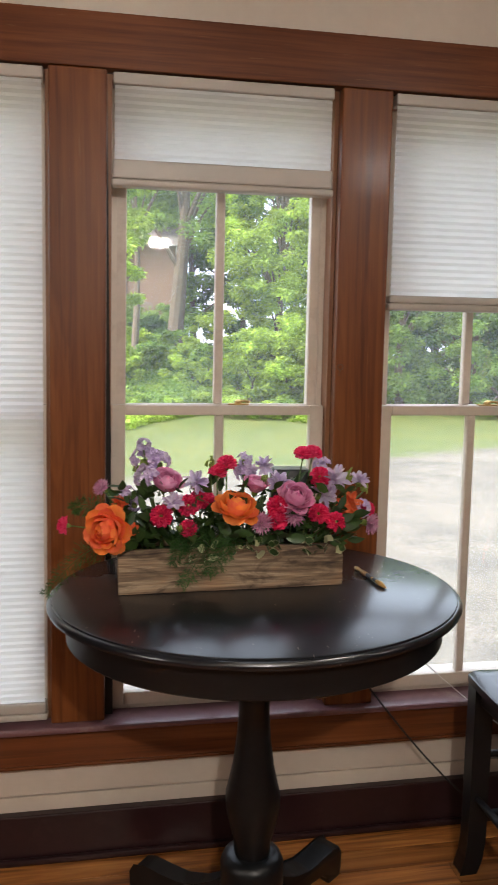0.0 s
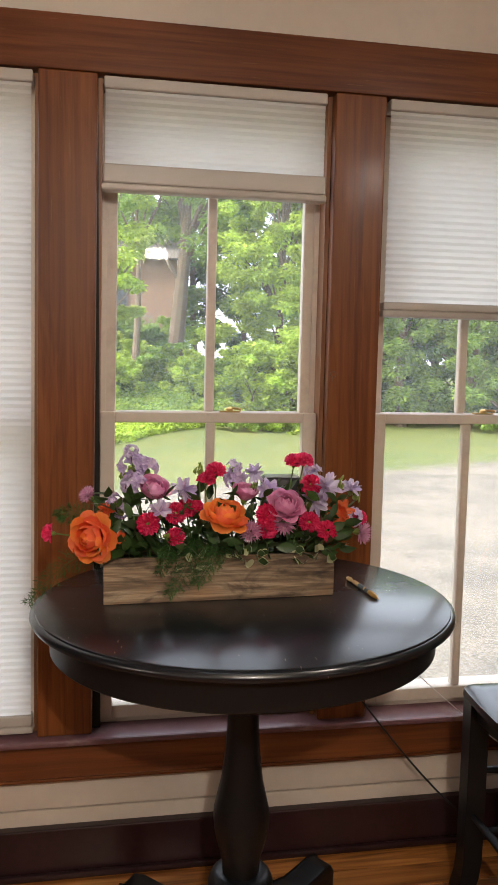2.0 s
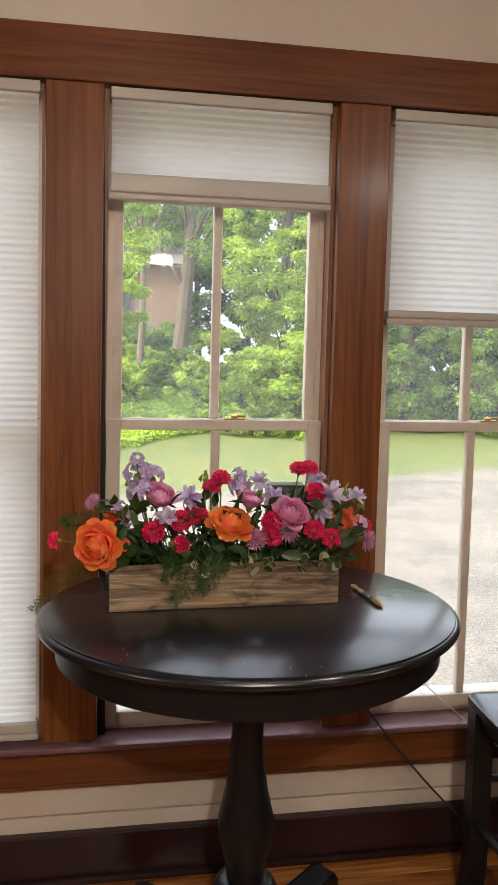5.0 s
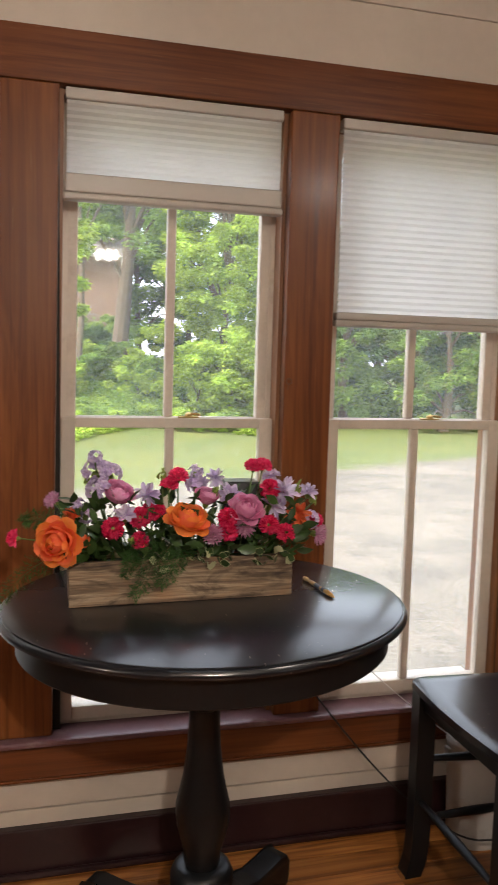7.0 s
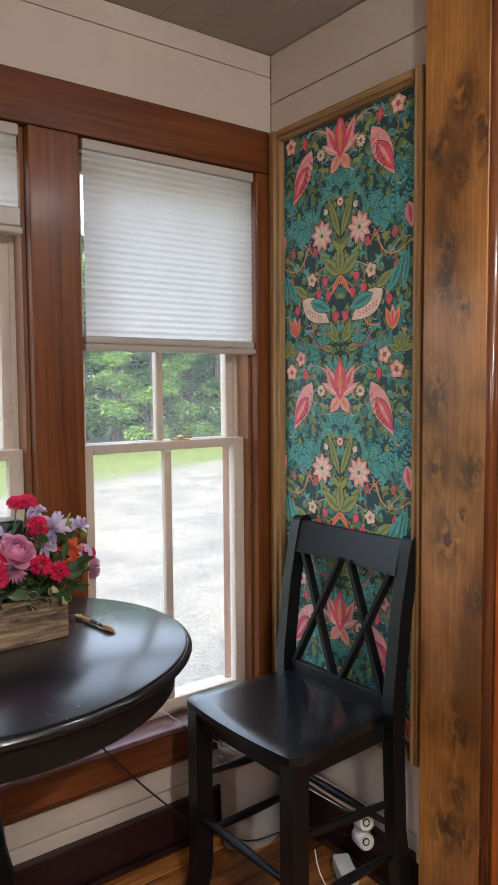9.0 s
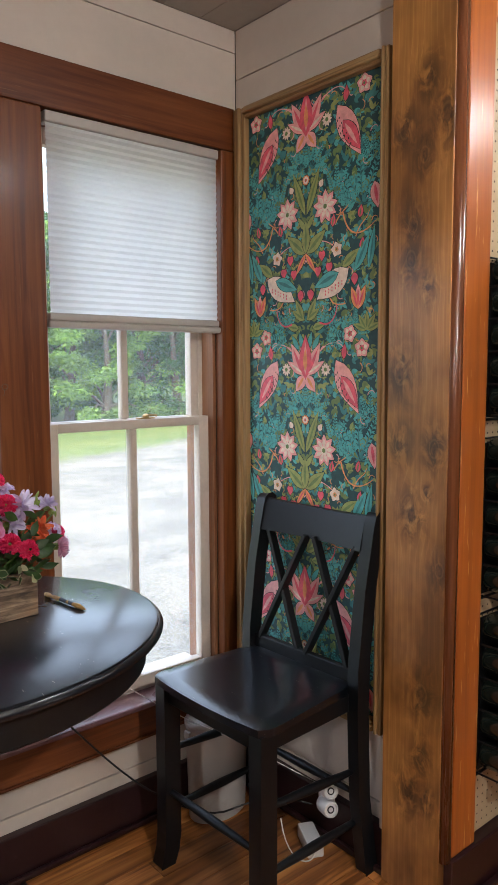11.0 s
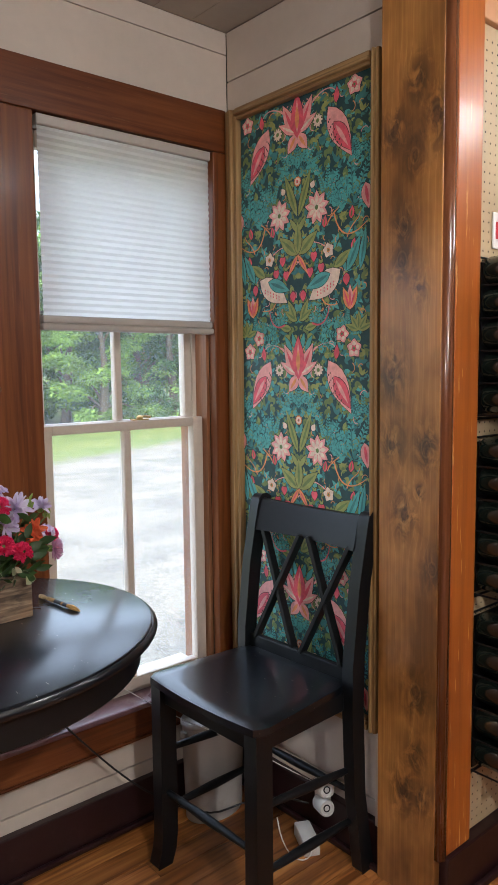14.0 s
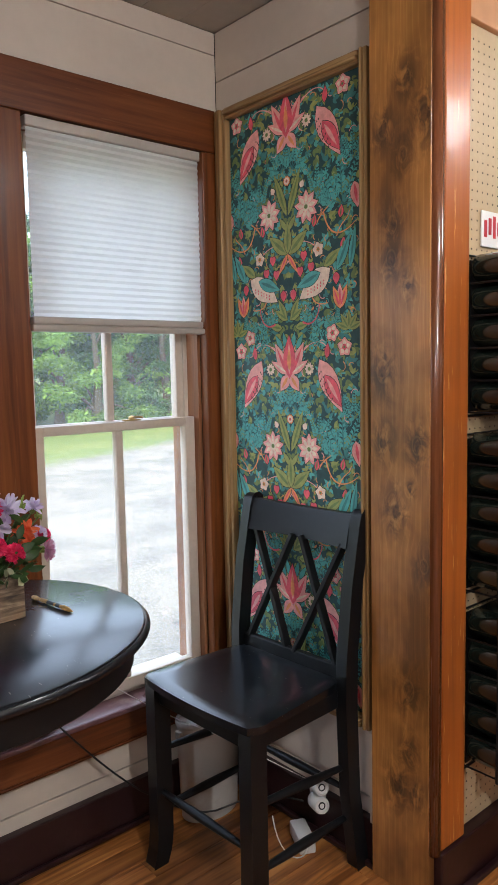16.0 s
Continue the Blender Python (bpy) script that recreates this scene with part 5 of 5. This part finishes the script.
# ---- things on the table ----
spk = thing("speaker", "small black speaker with a grey top on the table", "speaker", at=pose(0.468, 1.925, TZ, 0, 0, -6))
part("body", box(-0.050, 0.050, -0.035, 0.035, 0.0005, 0.258, bevel=0.009), SPEAKER, spk, smooth=True)
part("top_plate", box(-0.042, 0.042, -0.028, 0.028, 0.2582, 0.2602, bevel=0.0008), GREYPLASTIC, spk)
for k in range(3):
    part("button", lathe([(0.0035, 0), (0.0035, 0.0012), (0, 0.0014)], 10, Matrix.Translation((-0.02 + 0.02 * k, -0.0352, 0.237)) @ Matrix.Rotation(radians(90), 4, "X")), GREYPLASTIC, spk)
brush_at = pose(0.645, 1.798, TZ + 0.0062, 0, 0, -83) @ Matrix.Diagonal((1.17, 0.76, 0.76, 1))
brush = thing("paint_brush", "short brush with golden bristles lying on the table", "brush", at=brush_at)
GOLD = plain("golden_bristle", (0.42, 0.24, 0.07), 0.6, 0, 0, 0.4, 0.3, 150)
part("handle", tube([(-0.045, 0, 0), (-0.035, 0, 0), (-0.015, 0, 0), (0.012, 0, 0), (0.028, 0, 0)], [0.004, 0.007, 0.0068, 0.0052, 0.0058], 12), GOLD, brush, smooth=True)
part("ferrule", tube([(0.020, 0, 0), (0.034, 0, 0)], 0.0064, 12), RUBBER, brush, smooth=True)
part("band", tube([(-0.012, 0, 0), (0.012, 0, 0)], 0.0066, 12), RUBBER, brush, smooth=True)
part("bristles", tube([(0.034, 0, 0), (0.05, 0, 0), (0.064, 0.001, -0.002), (0.075, 0.003, -0.005)], [0.0062, 0.0082, 0.006, 0.001], 12), GOLD, brush, smooth=True)
part("tuft", tube([(-0.044, 0, 0), (-0.056, 0, 0), (-0.070, 0.001, -0.002)], [0.004, 0.008, 0.006], 12), GOLD, brush, smooth=True)

# ---- cords, plugs, hook ----
c1 = thing("black_cord", "black power cord running down past the sill", "cable")
pts = bezier((0.66, 2.02, 0.79), (0.70, 2.07, 0.65), (0.735, 2.10, 0.52), (0.764, 2.10, 0.480), 8) + bezier((0.764, 2.10, 0.480), (0.86, 2.10, 0.355), (0.96, 2.10, 0.228), (1.067, 2.10, 0.128), 10)[1:] + bezier((1.067, 2.10, 0.128), (1.13, 2.10, 0.08), (1.13, 1.90, 0.09), (1.22, 1.868, 0.115), 10)[1:] + bezier((1.22, 1.868, 0.115), (1.34, 1.84, 0.13), (1.40, 1.80, 0.11), (1.44, 1.74, 0.10), 8)[1:]
part("wire", tube(pts, 0.003, 8), RUBBER, c1, smooth=True)
c2 = thing("white_cord", "thin white cord slung across the sill", "cable")
pts = bezier((0.86, 2.17, 0.62), (0.95, 2.15, 0.53), (1.06, 2.13, 0.43), (1.16, 1.99, 0.37), 10) + bezier((1.16, 1.99, 0.37), (1.26, 1.90, 0.32), (1.38, 1.80, 0.22), (1.455, 1.72, 0.17), 10)[1:]
part("wire", tube(pts, 0.0016, 6), WHITEPLASTIC, c2, smooth=True)
plug = thing("plug_adapter", "white round multi-socket adapter low on the wall", "adapter")
for k, z in enumerate((0.196, 0.137)):
    m = Matrix.Translation((1.43, 1.682, z)) @ Matrix.Rotation(radians(66), 4, "Z") @ Matrix.Rotation(radians(-78), 4, "Y") @ Matrix.Diagonal((0.74, 0.74, 1.25, 1))
    s = part("socket", lathe([(0.030, -0.002), (0.034, 0.005), (0.034, 0.045), (0.030, 0.052), (0.026, 0.0525), (0.024, 0.047), (0, 0.047)], 28, m), WHITEPLASTIC, plug, smooth=True)
    part("socket_face", lathe([(0.015, 0.0472), (0.015, 0.0485), (0, 0.0485)], 20, m), RUBBER, s)
    part("socket_pin", lathe([(0.010, 0.0486), (0.009, 0.0495), (0, 0.0495)], 14, m), WHITEPLASTIC, s)
part("neck", box(1.424, XW - 0.027, 1.662, 1.704, 0.110, 0.215, bevel=0.012), WHITEPLASTIC, plug, smooth=True)
ad = thing("power_adapter", "white box-shaped power adapter on the floor", "adapter", at=pose(1.392, 1.70, 0.0, 0, 0, 62))
part("case", box(-0.058, 0.058, -0.026, 0.026, 0.001, 0.046, bevel=0.006), WHITEPLASTIC, ad, smooth=True)
part("lead", tube(bezier((-0.05, 0, 0.025), (-0.13, 0.02, 0.03), (-0.10, 0.10, 0.0), (-0.02, 0.10, 0.12), 12), 0.002, 6), WHITEPLASTIC, ad, smooth=True)
hook = thing("hook_eye", "small rusty hook eye in the window post", "hook")
part("eye", tube([(0.656 + 0.008 * math.cos(a), YT - 0.003, 1.428 + 0.008 * math.sin(a)) for a in [k * 0.52 for k in range(13)]], 0.0016, 6), plain("rusty_metal", (0.14, 0.07, 0.04), 0.6, 0.6), hook, smooth=True)
part("shank", tube([(0.656, YT + 0.004, 1.420), (0.655, YT - 0.003, 1.418), (0.652, YT - 0.004, 1.404)], 0.0017, 6), bpy.data.materials["rusty_metal"], hook)

# ---- chandelier behind, and unseen lamps added round the room ----
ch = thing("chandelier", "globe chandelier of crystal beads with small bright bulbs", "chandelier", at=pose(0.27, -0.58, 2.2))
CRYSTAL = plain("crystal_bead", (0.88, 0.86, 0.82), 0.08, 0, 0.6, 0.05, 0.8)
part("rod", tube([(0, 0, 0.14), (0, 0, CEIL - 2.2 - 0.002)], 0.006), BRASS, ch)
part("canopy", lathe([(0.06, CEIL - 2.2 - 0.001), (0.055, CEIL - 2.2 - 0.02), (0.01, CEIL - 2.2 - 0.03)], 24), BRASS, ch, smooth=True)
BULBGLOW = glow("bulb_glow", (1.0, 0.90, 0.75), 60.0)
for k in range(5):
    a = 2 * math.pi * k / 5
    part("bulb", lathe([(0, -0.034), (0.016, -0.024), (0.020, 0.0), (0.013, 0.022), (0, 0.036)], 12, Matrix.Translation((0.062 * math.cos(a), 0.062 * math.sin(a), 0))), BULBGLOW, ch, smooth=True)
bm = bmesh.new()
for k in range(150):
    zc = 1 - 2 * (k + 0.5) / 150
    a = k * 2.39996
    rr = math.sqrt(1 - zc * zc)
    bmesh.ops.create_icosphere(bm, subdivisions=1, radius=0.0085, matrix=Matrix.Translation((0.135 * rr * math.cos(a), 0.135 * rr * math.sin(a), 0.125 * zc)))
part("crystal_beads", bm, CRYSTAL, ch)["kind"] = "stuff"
# added lamps out of view; low shade rims keep light off the upper walls
for lx, ly, lz, _w in ADDED_LAMPS:
    t = thing("pendant_lamp", "unseen hanging lamp with an open white shade, added to light the room", "lamp", "pendant lamps", at=pose(lx, ly, lz))
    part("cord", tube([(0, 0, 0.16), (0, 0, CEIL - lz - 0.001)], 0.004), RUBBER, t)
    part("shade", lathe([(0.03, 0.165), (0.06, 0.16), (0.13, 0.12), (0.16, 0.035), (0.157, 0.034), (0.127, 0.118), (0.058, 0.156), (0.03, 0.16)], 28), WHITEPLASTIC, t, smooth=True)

# ---- outside ----
GZ = -0.45


def rise(x, y):
    """Height of the land: flat lot, with a grassy bank up to the left at the back."""
    d = max(0.0, y - 17.0 + 0.25 * x)
    left = 1.0 / (1.0 + math.exp(min(60.0, max(-60.0, (x - 3.6) * 0.9))))
    return GZ + left * min(4.2, 0.012 * d * d + 0.02 * d) + 0.05 * noise.noise((x * 0.2, y * 0.2, 0)) * (1 if y > 5 else 0.3)


def ground_material():
    m, n, l, b = tree_of("gravel_and_grass")
    tc, sep = n.new("ShaderNodeTexCoord"), n.new("ShaderNodeSeparateXYZ")
    l.new(tc.outputs["Object"], sep.inputs[0])
    v = tc.outputs["Object"]
    stones = noise_tex(n, l, v, 42, 4, 0.75)
    patch = noise_tex(n, l, v, 0.9, 6, 0.65)
    gravel = ramp(n, l, stones, [(0.34, (0.086, 0.080, 0.068)), (0.5, (0.178, 0.166, 0.142)), (0.66, (0.276, 0.258, 0.221))])
    gravel = mixc(n, l, 0.6, gravel, ramp(n, l, patch, [(0.40, (0.50, 0.50, 0.49)), (0.58, (1.10, 1.07, 1.0))]), "MULTIPLY")
    blades = noise_tex(n, l, v, 14, 5, 0.7)
    lawn = noise_tex(n, l, v, 0.7, 4, 0.6)
    grass = ramp(n, l, blades, [(0.3, (0.058, 0.082, 0.022)), (0.55, (0.112, 0.140, 0.038)), (0.75, (0.175, 0.195, 0.066))])
    grass = mixc(n, l, 0.7, grass, ramp(n, l, lawn, [(0.35, (0.72, 0.85, 0.75)), (0.65, (1.25, 1.12, 0.9))]), "MULTIPLY")
    edge = math_node(n, l, "ADD", math_node(n, l, "SUBTRACT", sep.outputs[1], 11.0), math_node(n, l, "MULTIPLY", math_node(n, l, "SUBTRACT", noise_tex(n, l, v, 0.9, 5, 0.65), 0.5), 3.0))
    edge = math_node(n, l, "ADD", edge, math_node(n, l, "MULTIPLY", sep.outputs[0], -0.45))
    f = math_node(n, l, "MULTIPLY", edge, 1.2, True)
    l.new(mixc(n, l, f, gravel, grass), b.inputs["Base Color"])
    b.inputs["Roughness"].default_value = 0.9
    bump(n, l, stones, 0.5, 0.01, b)
    return m


GROUND = ground_material()
bm = bmesh.new()
ys = [2.37, 4, 6, 8, 10, 12, 14] + [15 + 1.0 * k for k in range(40)] + [60, 80, 150, 600, 3000]
xs_ = [-3000, -600, -150, -70, -40, -25] + [-15 + 1.25 * k for k in range(45)] + [50, 70, 150, 600, 3000]
gv = [[bm.verts.new((x, y, rise(x, y))) for x in xs_] for y in ys]
for a, b in zip(gv, gv[1:]):
    for j in range(len(xs_) - 1):
        bm.faces.new((a[j], a[j + 1], b[j + 1], b[j]))
tagged(link("ground", bm, GROUND, smooth=True), "pale gravel lot that runs into mown grass", "ground", kind="structure")

LEAF = [plain("leaf_bright", (0.37, 0.52, 0.095), 0.5, 0, 0.45, 0.45, 0.4, 0.9, 0.8), plain("leaf_mid", (0.22, 0.36, 0.080), 0.5, 0, 0.4, 0.45, 0.4, 0.9, 0.8),
        plain("leaf_dark", (0.085, 0.165, 0.055), 0.55, 0, 0.3, 0.4, 0.4, 0.9, 0.8)]
BARK = paint("bark", (0.12, 0.095, 0.07), 0.9, 0.3, 18, 0.6)


def crown_mesh(rng, clusters, per, size, drop=0.35):
    """Leaves in sprays about cluster centres: each leaf a small bent rhombus."""
    cen = np.array([c for c, _ in clusters])
    rad = np.array([r for _, r in clusters])
    k = len(cen)
    n = k * per
    d = rng.normal(size=(n, 3))
    d /= np.linalg.norm(d, axis=1)[:, None]
    rr = rng.random(n) ** 0.45
    at = np.repeat(cen, per, 0) + d * (rr * np.repeat(rad, per))[:, None] * np.array([1, 1, 0.62])
    ax = rng.normal(size=(n, 3)) * [1, 1, 0.35] + d * 0.8
    ax[:, 2] -= drop
    ax /= np.linalg.norm(ax, axis=1)[:, None]
    side = np.cross(ax, rng.normal(size=(n, 3)) * [0.5, 0.5, 0.3] + [0, 0, 1])
    side /= np.linalg.norm(side, axis=1)[:, None] + 1e-9
    s = size * (0.6 + 0.8 * rng.random(n))[:, None]
    nor = np.cross(side, ax)
    v = np.stack([at - ax * s, at + side * s * 0.42 + nor * s * 0.12, at + ax * s, at - side * s * 0.42 + nor * s * 0.12], 1).reshape(-1, 3)
    me = bpy.data.meshes.new("crown")
    me.vertices.add(len(v))
    me.vertices.foreach_set("co", v.ravel())
    me.loops.add(n * 4)
    me.loops.foreach_set("vertex_index", np.arange(n * 4))
    me.polygons.add(n)
    me.polygons.foreach_set("loop_start", np.arange(n) * 4)
    me.polygons.foreach_set("loop_total", np.full(n, 4))
    me.update()
    return me


def tree(name, az, dist, height, width, low, leaf, label, seed, clusters=70, per=110, size=0.13, lean=0.0, trunk=0.16):
    rng = np.random.default_rng(seed)
    x, y = 0.1 + dist * math.sin(radians(az)), 0.15 + dist * math.cos(radians(az))
    z = rise(x, y) - 0.05
    t = thing(name, label, "tree" if height > 3.5 else "bush", "trees round the lot", at=pose(x, y, z))
    bm = bmesh.new()
    h = height * 0.72
    tip = (lean, 0.0, h)
    pts = [(lean * u + 0.12 * math.sin(5 * u + seed), 0.12 * math.cos(4 * u + seed) - 0.12, h * u) for u in (0, 0.1, 0.25, 0.45, 0.65, 0.85, 1)]
    add_tube(bm, pts, [trunk * f for f in (1.5, 1.1, 1.0, 0.8, 0.55, 0.35, 0.15)], 9)
    cl = []
    for k in range(clusters):
        u = low + (1 - low) * rng.random() ** 0.8
        shape = math.sqrt(max(0.06, 1 - ((u - 0.42) / 0.60) ** 2)) if u > 0.42 else 0.82 + 0.18 * (u - low) / max(0.05, 0.42 - low)
        a, r = rng.random() * 2 * math.pi, width * shape * math.sqrt(0.15 + 0.85 * rng.random())
        c = (lean * u + r * math.cos(a), r * math.sin(a) * 0.8, height * u)
        cl.append((c, width * (0.15 + 0.12 * rng.random())))
        if k % 5 == 0:
            s = max(0.15, min(0.95, u * 0.8))
            st = Vector((lean * s, 0, h * s))
            mid = st.lerp(Vector(c), 0.5) + Vector((0, 0, 0.15 * r))
            add_tube(bm, [st, mid, c], [trunk * 0.35, trunk * 0.2, trunk * 0.06], 6)
    part("trunk", bm, BARK, t, smooth=True)
    me = crown_mesh(rng, cl, int(per * 1.9), size * 0.70)
    me.materials.append(leaf)
    c = new("crown", me)
    c.parent = t
    return t


tree("locust_tree", 11.8, 25.0, 10.5, 2.25, 0.03, LEAF[0], "bright green feathery tree with foliage down to the grass", 3, 150, 190, 0.12)
tree("shade_tree", 3.7, 30.0, 14.0, 3.0, 0.40, LEAF[1], "tall leafy tree with a bare grey trunk", 5, 95, 150, 0.15, 0.4, 0.30)
tree("shade_tree", 0.4, 26.5, 12.5, 2.6, 0.40, LEAF[1], "slim leafy tree before the house", 6, 60, 130, 0.13, 0.1, 0.12)
tree("maple_tree", -2.2, 21.0, 9.0, 1.8, 0.34, LEAF[0], "light green tree beside the bank", 8, 60, 130, 0.12)
for k, (az, d, h, w, lf) in enumerate([(15.4, 29, 9, 2.6, 1), (18.6, 30, 8, 2.4, 2), (21.0, 27, 6.5, 2.2, 1), (23.6, 28.5, 7.5, 2.3, 1), (26.2, 28, 7, 2.3, 2), (28.7, 26.5, 6.0, 2.1, 1), (31.3, 29, 8, 2.4, 2), (34.0, 28, 7, 2.3, 1), (36.8, 28, 8, 2.5, 2)]):
    tree("woodland_tree", az, d, h, w, 0.02, LEAF[lf], "dense green tree at the edge of the lot", 20 + k, 70, 120, 0.13)
for k in range(13):
    az = -7 + 4.0 * k
    tree("woodland_tree", az, 39 + 2 * (k % 3), (15 if az < 15 else 8.5) + (k * 7) % 3, 3.4, 0.10, LEAF[2 if k % 3 else 1], "tall dark green tree in the wood behind", 50 + k, 105, 125, 0.23)
for k, (az, d, h, w) in enumerate([(-1.2, 24.5, 1.5, 1.0), (1.2, 25.5, 1.3, 1.1), (4.0, 26, 1.2, 1.0), (6.4, 25, 1.6, 1.0), (-0.6, 28, 1.5, 1.2), (2.4, 28.5, 1.0, 1.2), (5.8, 28, 2.2, 1.0), (8.4, 24, 1.0, 0.9), (13.2, 24.5, 1.4, 1.0)]):
    tree("bush", az, d, h, w, 0.03, LEAF[k % 2], "low leafy bush on the bank", 80 + k, 26, 90, 0.10, trunk=0.03)

for k in range(22):
    g = random.Random(300 + k)
    tree("bush", -4 + 12.5 * g.random(), 24.5 + 8.5 * g.random(), 0.8 + 1.1 * g.random(), 0.8 + 0.5 * g.random(), 0.03, LEAF[k % 3], "low leafy bush on the bank", 120 + k, 22, 80, 0.11, trunk=0.03)
for k in range(16):
    g = random.Random(400 + k)
    tree("weed_clump", -4 + 1.2 * k, 20.5 + 1.6 * g.random(), 0.35 + 0.3 * g.random(), 0.55 + 0.3 * g.random(), 0.05, LEAF[k % 2], "clump of tall weeds at the lawn's edge", 150 + k, 16, 60, 0.07, trunk=0.01)

for k, (az, d, h, w) in enumerate([(9.6, 22.6, 2.4, 1.3), (12.0, 22.8, 2.8, 1.4), (14.0, 24.0, 2.6, 1.3)]):
    tree("bush", az, d, h, w, 0.02, LEAF[0], "bright green bush before the trees", 180 + k, 46, 110, 0.11, trunk=0.04)
rng = np.random.default_rng(77)
cover = []
for k in range(420):
    az, d = radians(-6 + 13.5 * rng.random()), 21.5 + 13 * rng.random()
    gx, gy = 0.1 + d * math.sin(az), 0.15 + d * math.cos(az)
    cover.append(((gx, gy, rise(gx, gy) + 0.12), 0.30 + 0.35 * rng.random()))
me = crown_mesh(rng, cover, 110, 0.065)
me.materials.append(LEAF[1])
tagged(new("ground_cover", me), "low green weeds that cover the bank", "undergrowth", kind="stuff")

verge = []
for k in range(520):
    deg = -6 + 19 * rng.random()
    az, d = radians(deg), 16.2 + 0.42 * (deg + 6) + 5.5 * rng.random() ** 1.5
    gx, gy = 0.1 + d * math.sin(az), 0.15 + d * math.cos(az)
    verge.append(((gx, gy, rise(gx, gy) + 0.10), 0.16 + 0.22 * rng.random()))
me = crown_mesh(rng, verge, 90, 0.055)
me.materials.append(LEAF[0])
tagged(new("verge_weeds", me), "low bright green weeds between lawn and bank", "undergrowth", kind="stuff")

# tan house on the bank
HY = 36.0
house = thing("house", "tan stucco house half hidden among trees", "house")
STUCCO = paint("tan_stucco", (0.20, 0.135, 0.095), 0.9, 0.1, 20, 0.2)
hz = rise(0.6, HY) - 1.1
hw = part("wall", box(-5.5, 2.55, HY, HY + 7, hz, hz + 4.3), STUCCO, house)
part("corner_board", box(2.40, 2.60, HY - 0.06, HY, hz, hz + 4.3), plain("white_trim_paint", (0.75, 0.74, 0.7), 0.6), house)
part("roof", prism([(-0.6, 0), (3.5, 1.5), (7.6, 0)], 8.9, Matrix.Translation((-1.5, HY, hz + 4.3)) @ Matrix(((0, 0, 1, 0), (1, 0, 0, 0), (0, 1, 0, 0), (0, 0, 0, 1)))), plain("grey_shingle", (0.12, 0.11, 0.10), 0.9), house)
for wx in (-0.35, -3.4):
    w = part("window", box(wx - 0.42, wx + 0.42, HY - 0.06, HY - 0.005, hz + 1.6, hz + 2.9), plain("window_trim_dark", (0.10, 0.09, 0.09), 0.6), house)
    part("pane", box(wx - 0.34, wx + 0.34, HY - 0.075, HY - 0.062, hz + 1.68, hz + 2.82), plain("dark_window_pane", (0.05, 0.06, 0.07), 0.1), w)
deck = part("balcony", box(-0.3, 1.25, HY - 1.0, HY - 0.01, hz + 0.75, hz + 0.87), plain("grey_deck_wood", (0.16, 0.14, 0.12), 0.8), house)
part("handrail", box(-0.3, 1.25, HY - 1.0, HY - 0.93, hz + 1.50, hz + 1.57), plain("grey_rail_wood", (0.20, 0.18, 0.16), 0.8), deck)
for k in range(9):
    xx = -0.28 + k * 0.185
    part("baluster", box(xx, xx + 0.05, HY - 0.985, HY - 0.945, hz + 0.87, hz + 1.50), bpy.data.materials["grey_rail_wood"], deck)

# ---- uprights of the window wall are sheared to lean, to fit the camera's view ----
def leaning(x):
    return 0.0125 if x < 0.05 else 0.0125 - 0.0120 * min(1.0, (x - 0.05) / 0.85)


for ob in list(bpy.data.objects):
    top = ob
    while top.parent:
        top = top.parent
    if ob.type == "MESH" and top.name.split(".")[0].rstrip("_1234") in ("trim_post", "window", "cellular_blind"):
        for v in ob.data.vertices:
            v.co.x += (v.co.z - HEAD) * leaning(v.co.x)

# ---- floor ----
floor = structure("floor", box(XL, XR, YB, YW + 0.011, -0.06, -0.004), DARKGAP, "amber varnished pine plank floor", "floor")
rng = random.Random(4)
y, row = YT - 0.001, 0
while y > 0.9:
    x = XL + rng.random() * 1.2 - 1.0
    while x < XR:
        n_ = x + 1.4 + rng.random() * 1.3
        a, b = max(x, XL), min(n_ - 0.0015, XW if y - 0.08 > YE else XR)
        if b - a > 0.05 :
            part("plank", box(a, b, y - 0.0835, y, -0.0038, 0.0, bevel=0.0012), FLOORWOOD, floor)
        x = n_
    y -= 0.085
bm = bmesh.new()
while y > YB:
    add_box(bm, XL, XR, max(YB, y - 0.0835), y, -0.0038, 0.0)
    y -= 0.085
part("far_planks", bm, FLOORWOOD, floor)["kind"] = "stuff"

# wall planks
for z0, z1 in ((0.10, 0.1855), (0.191, 0.300), (2.30, 2.5145), (2.517, CEIL - 0.001)):
    part("plank", box(XL, XW - 0.001, YW, YW + 0.0118, z0, z1, bevel=0.0015), CREAM, wall_north)
for z0, z1 in ((0.10, 0.1895), (0.195, 0.60), (0.603, 2.20), (2.203, 2.4275), (2.4315, CEIL - 0.001)):
    part("plank", box(XW, XW + 0.0118, YE + 0.032, YW - 0.001, z0, z1, bevel=0.0015), CREAM, wall_nook)
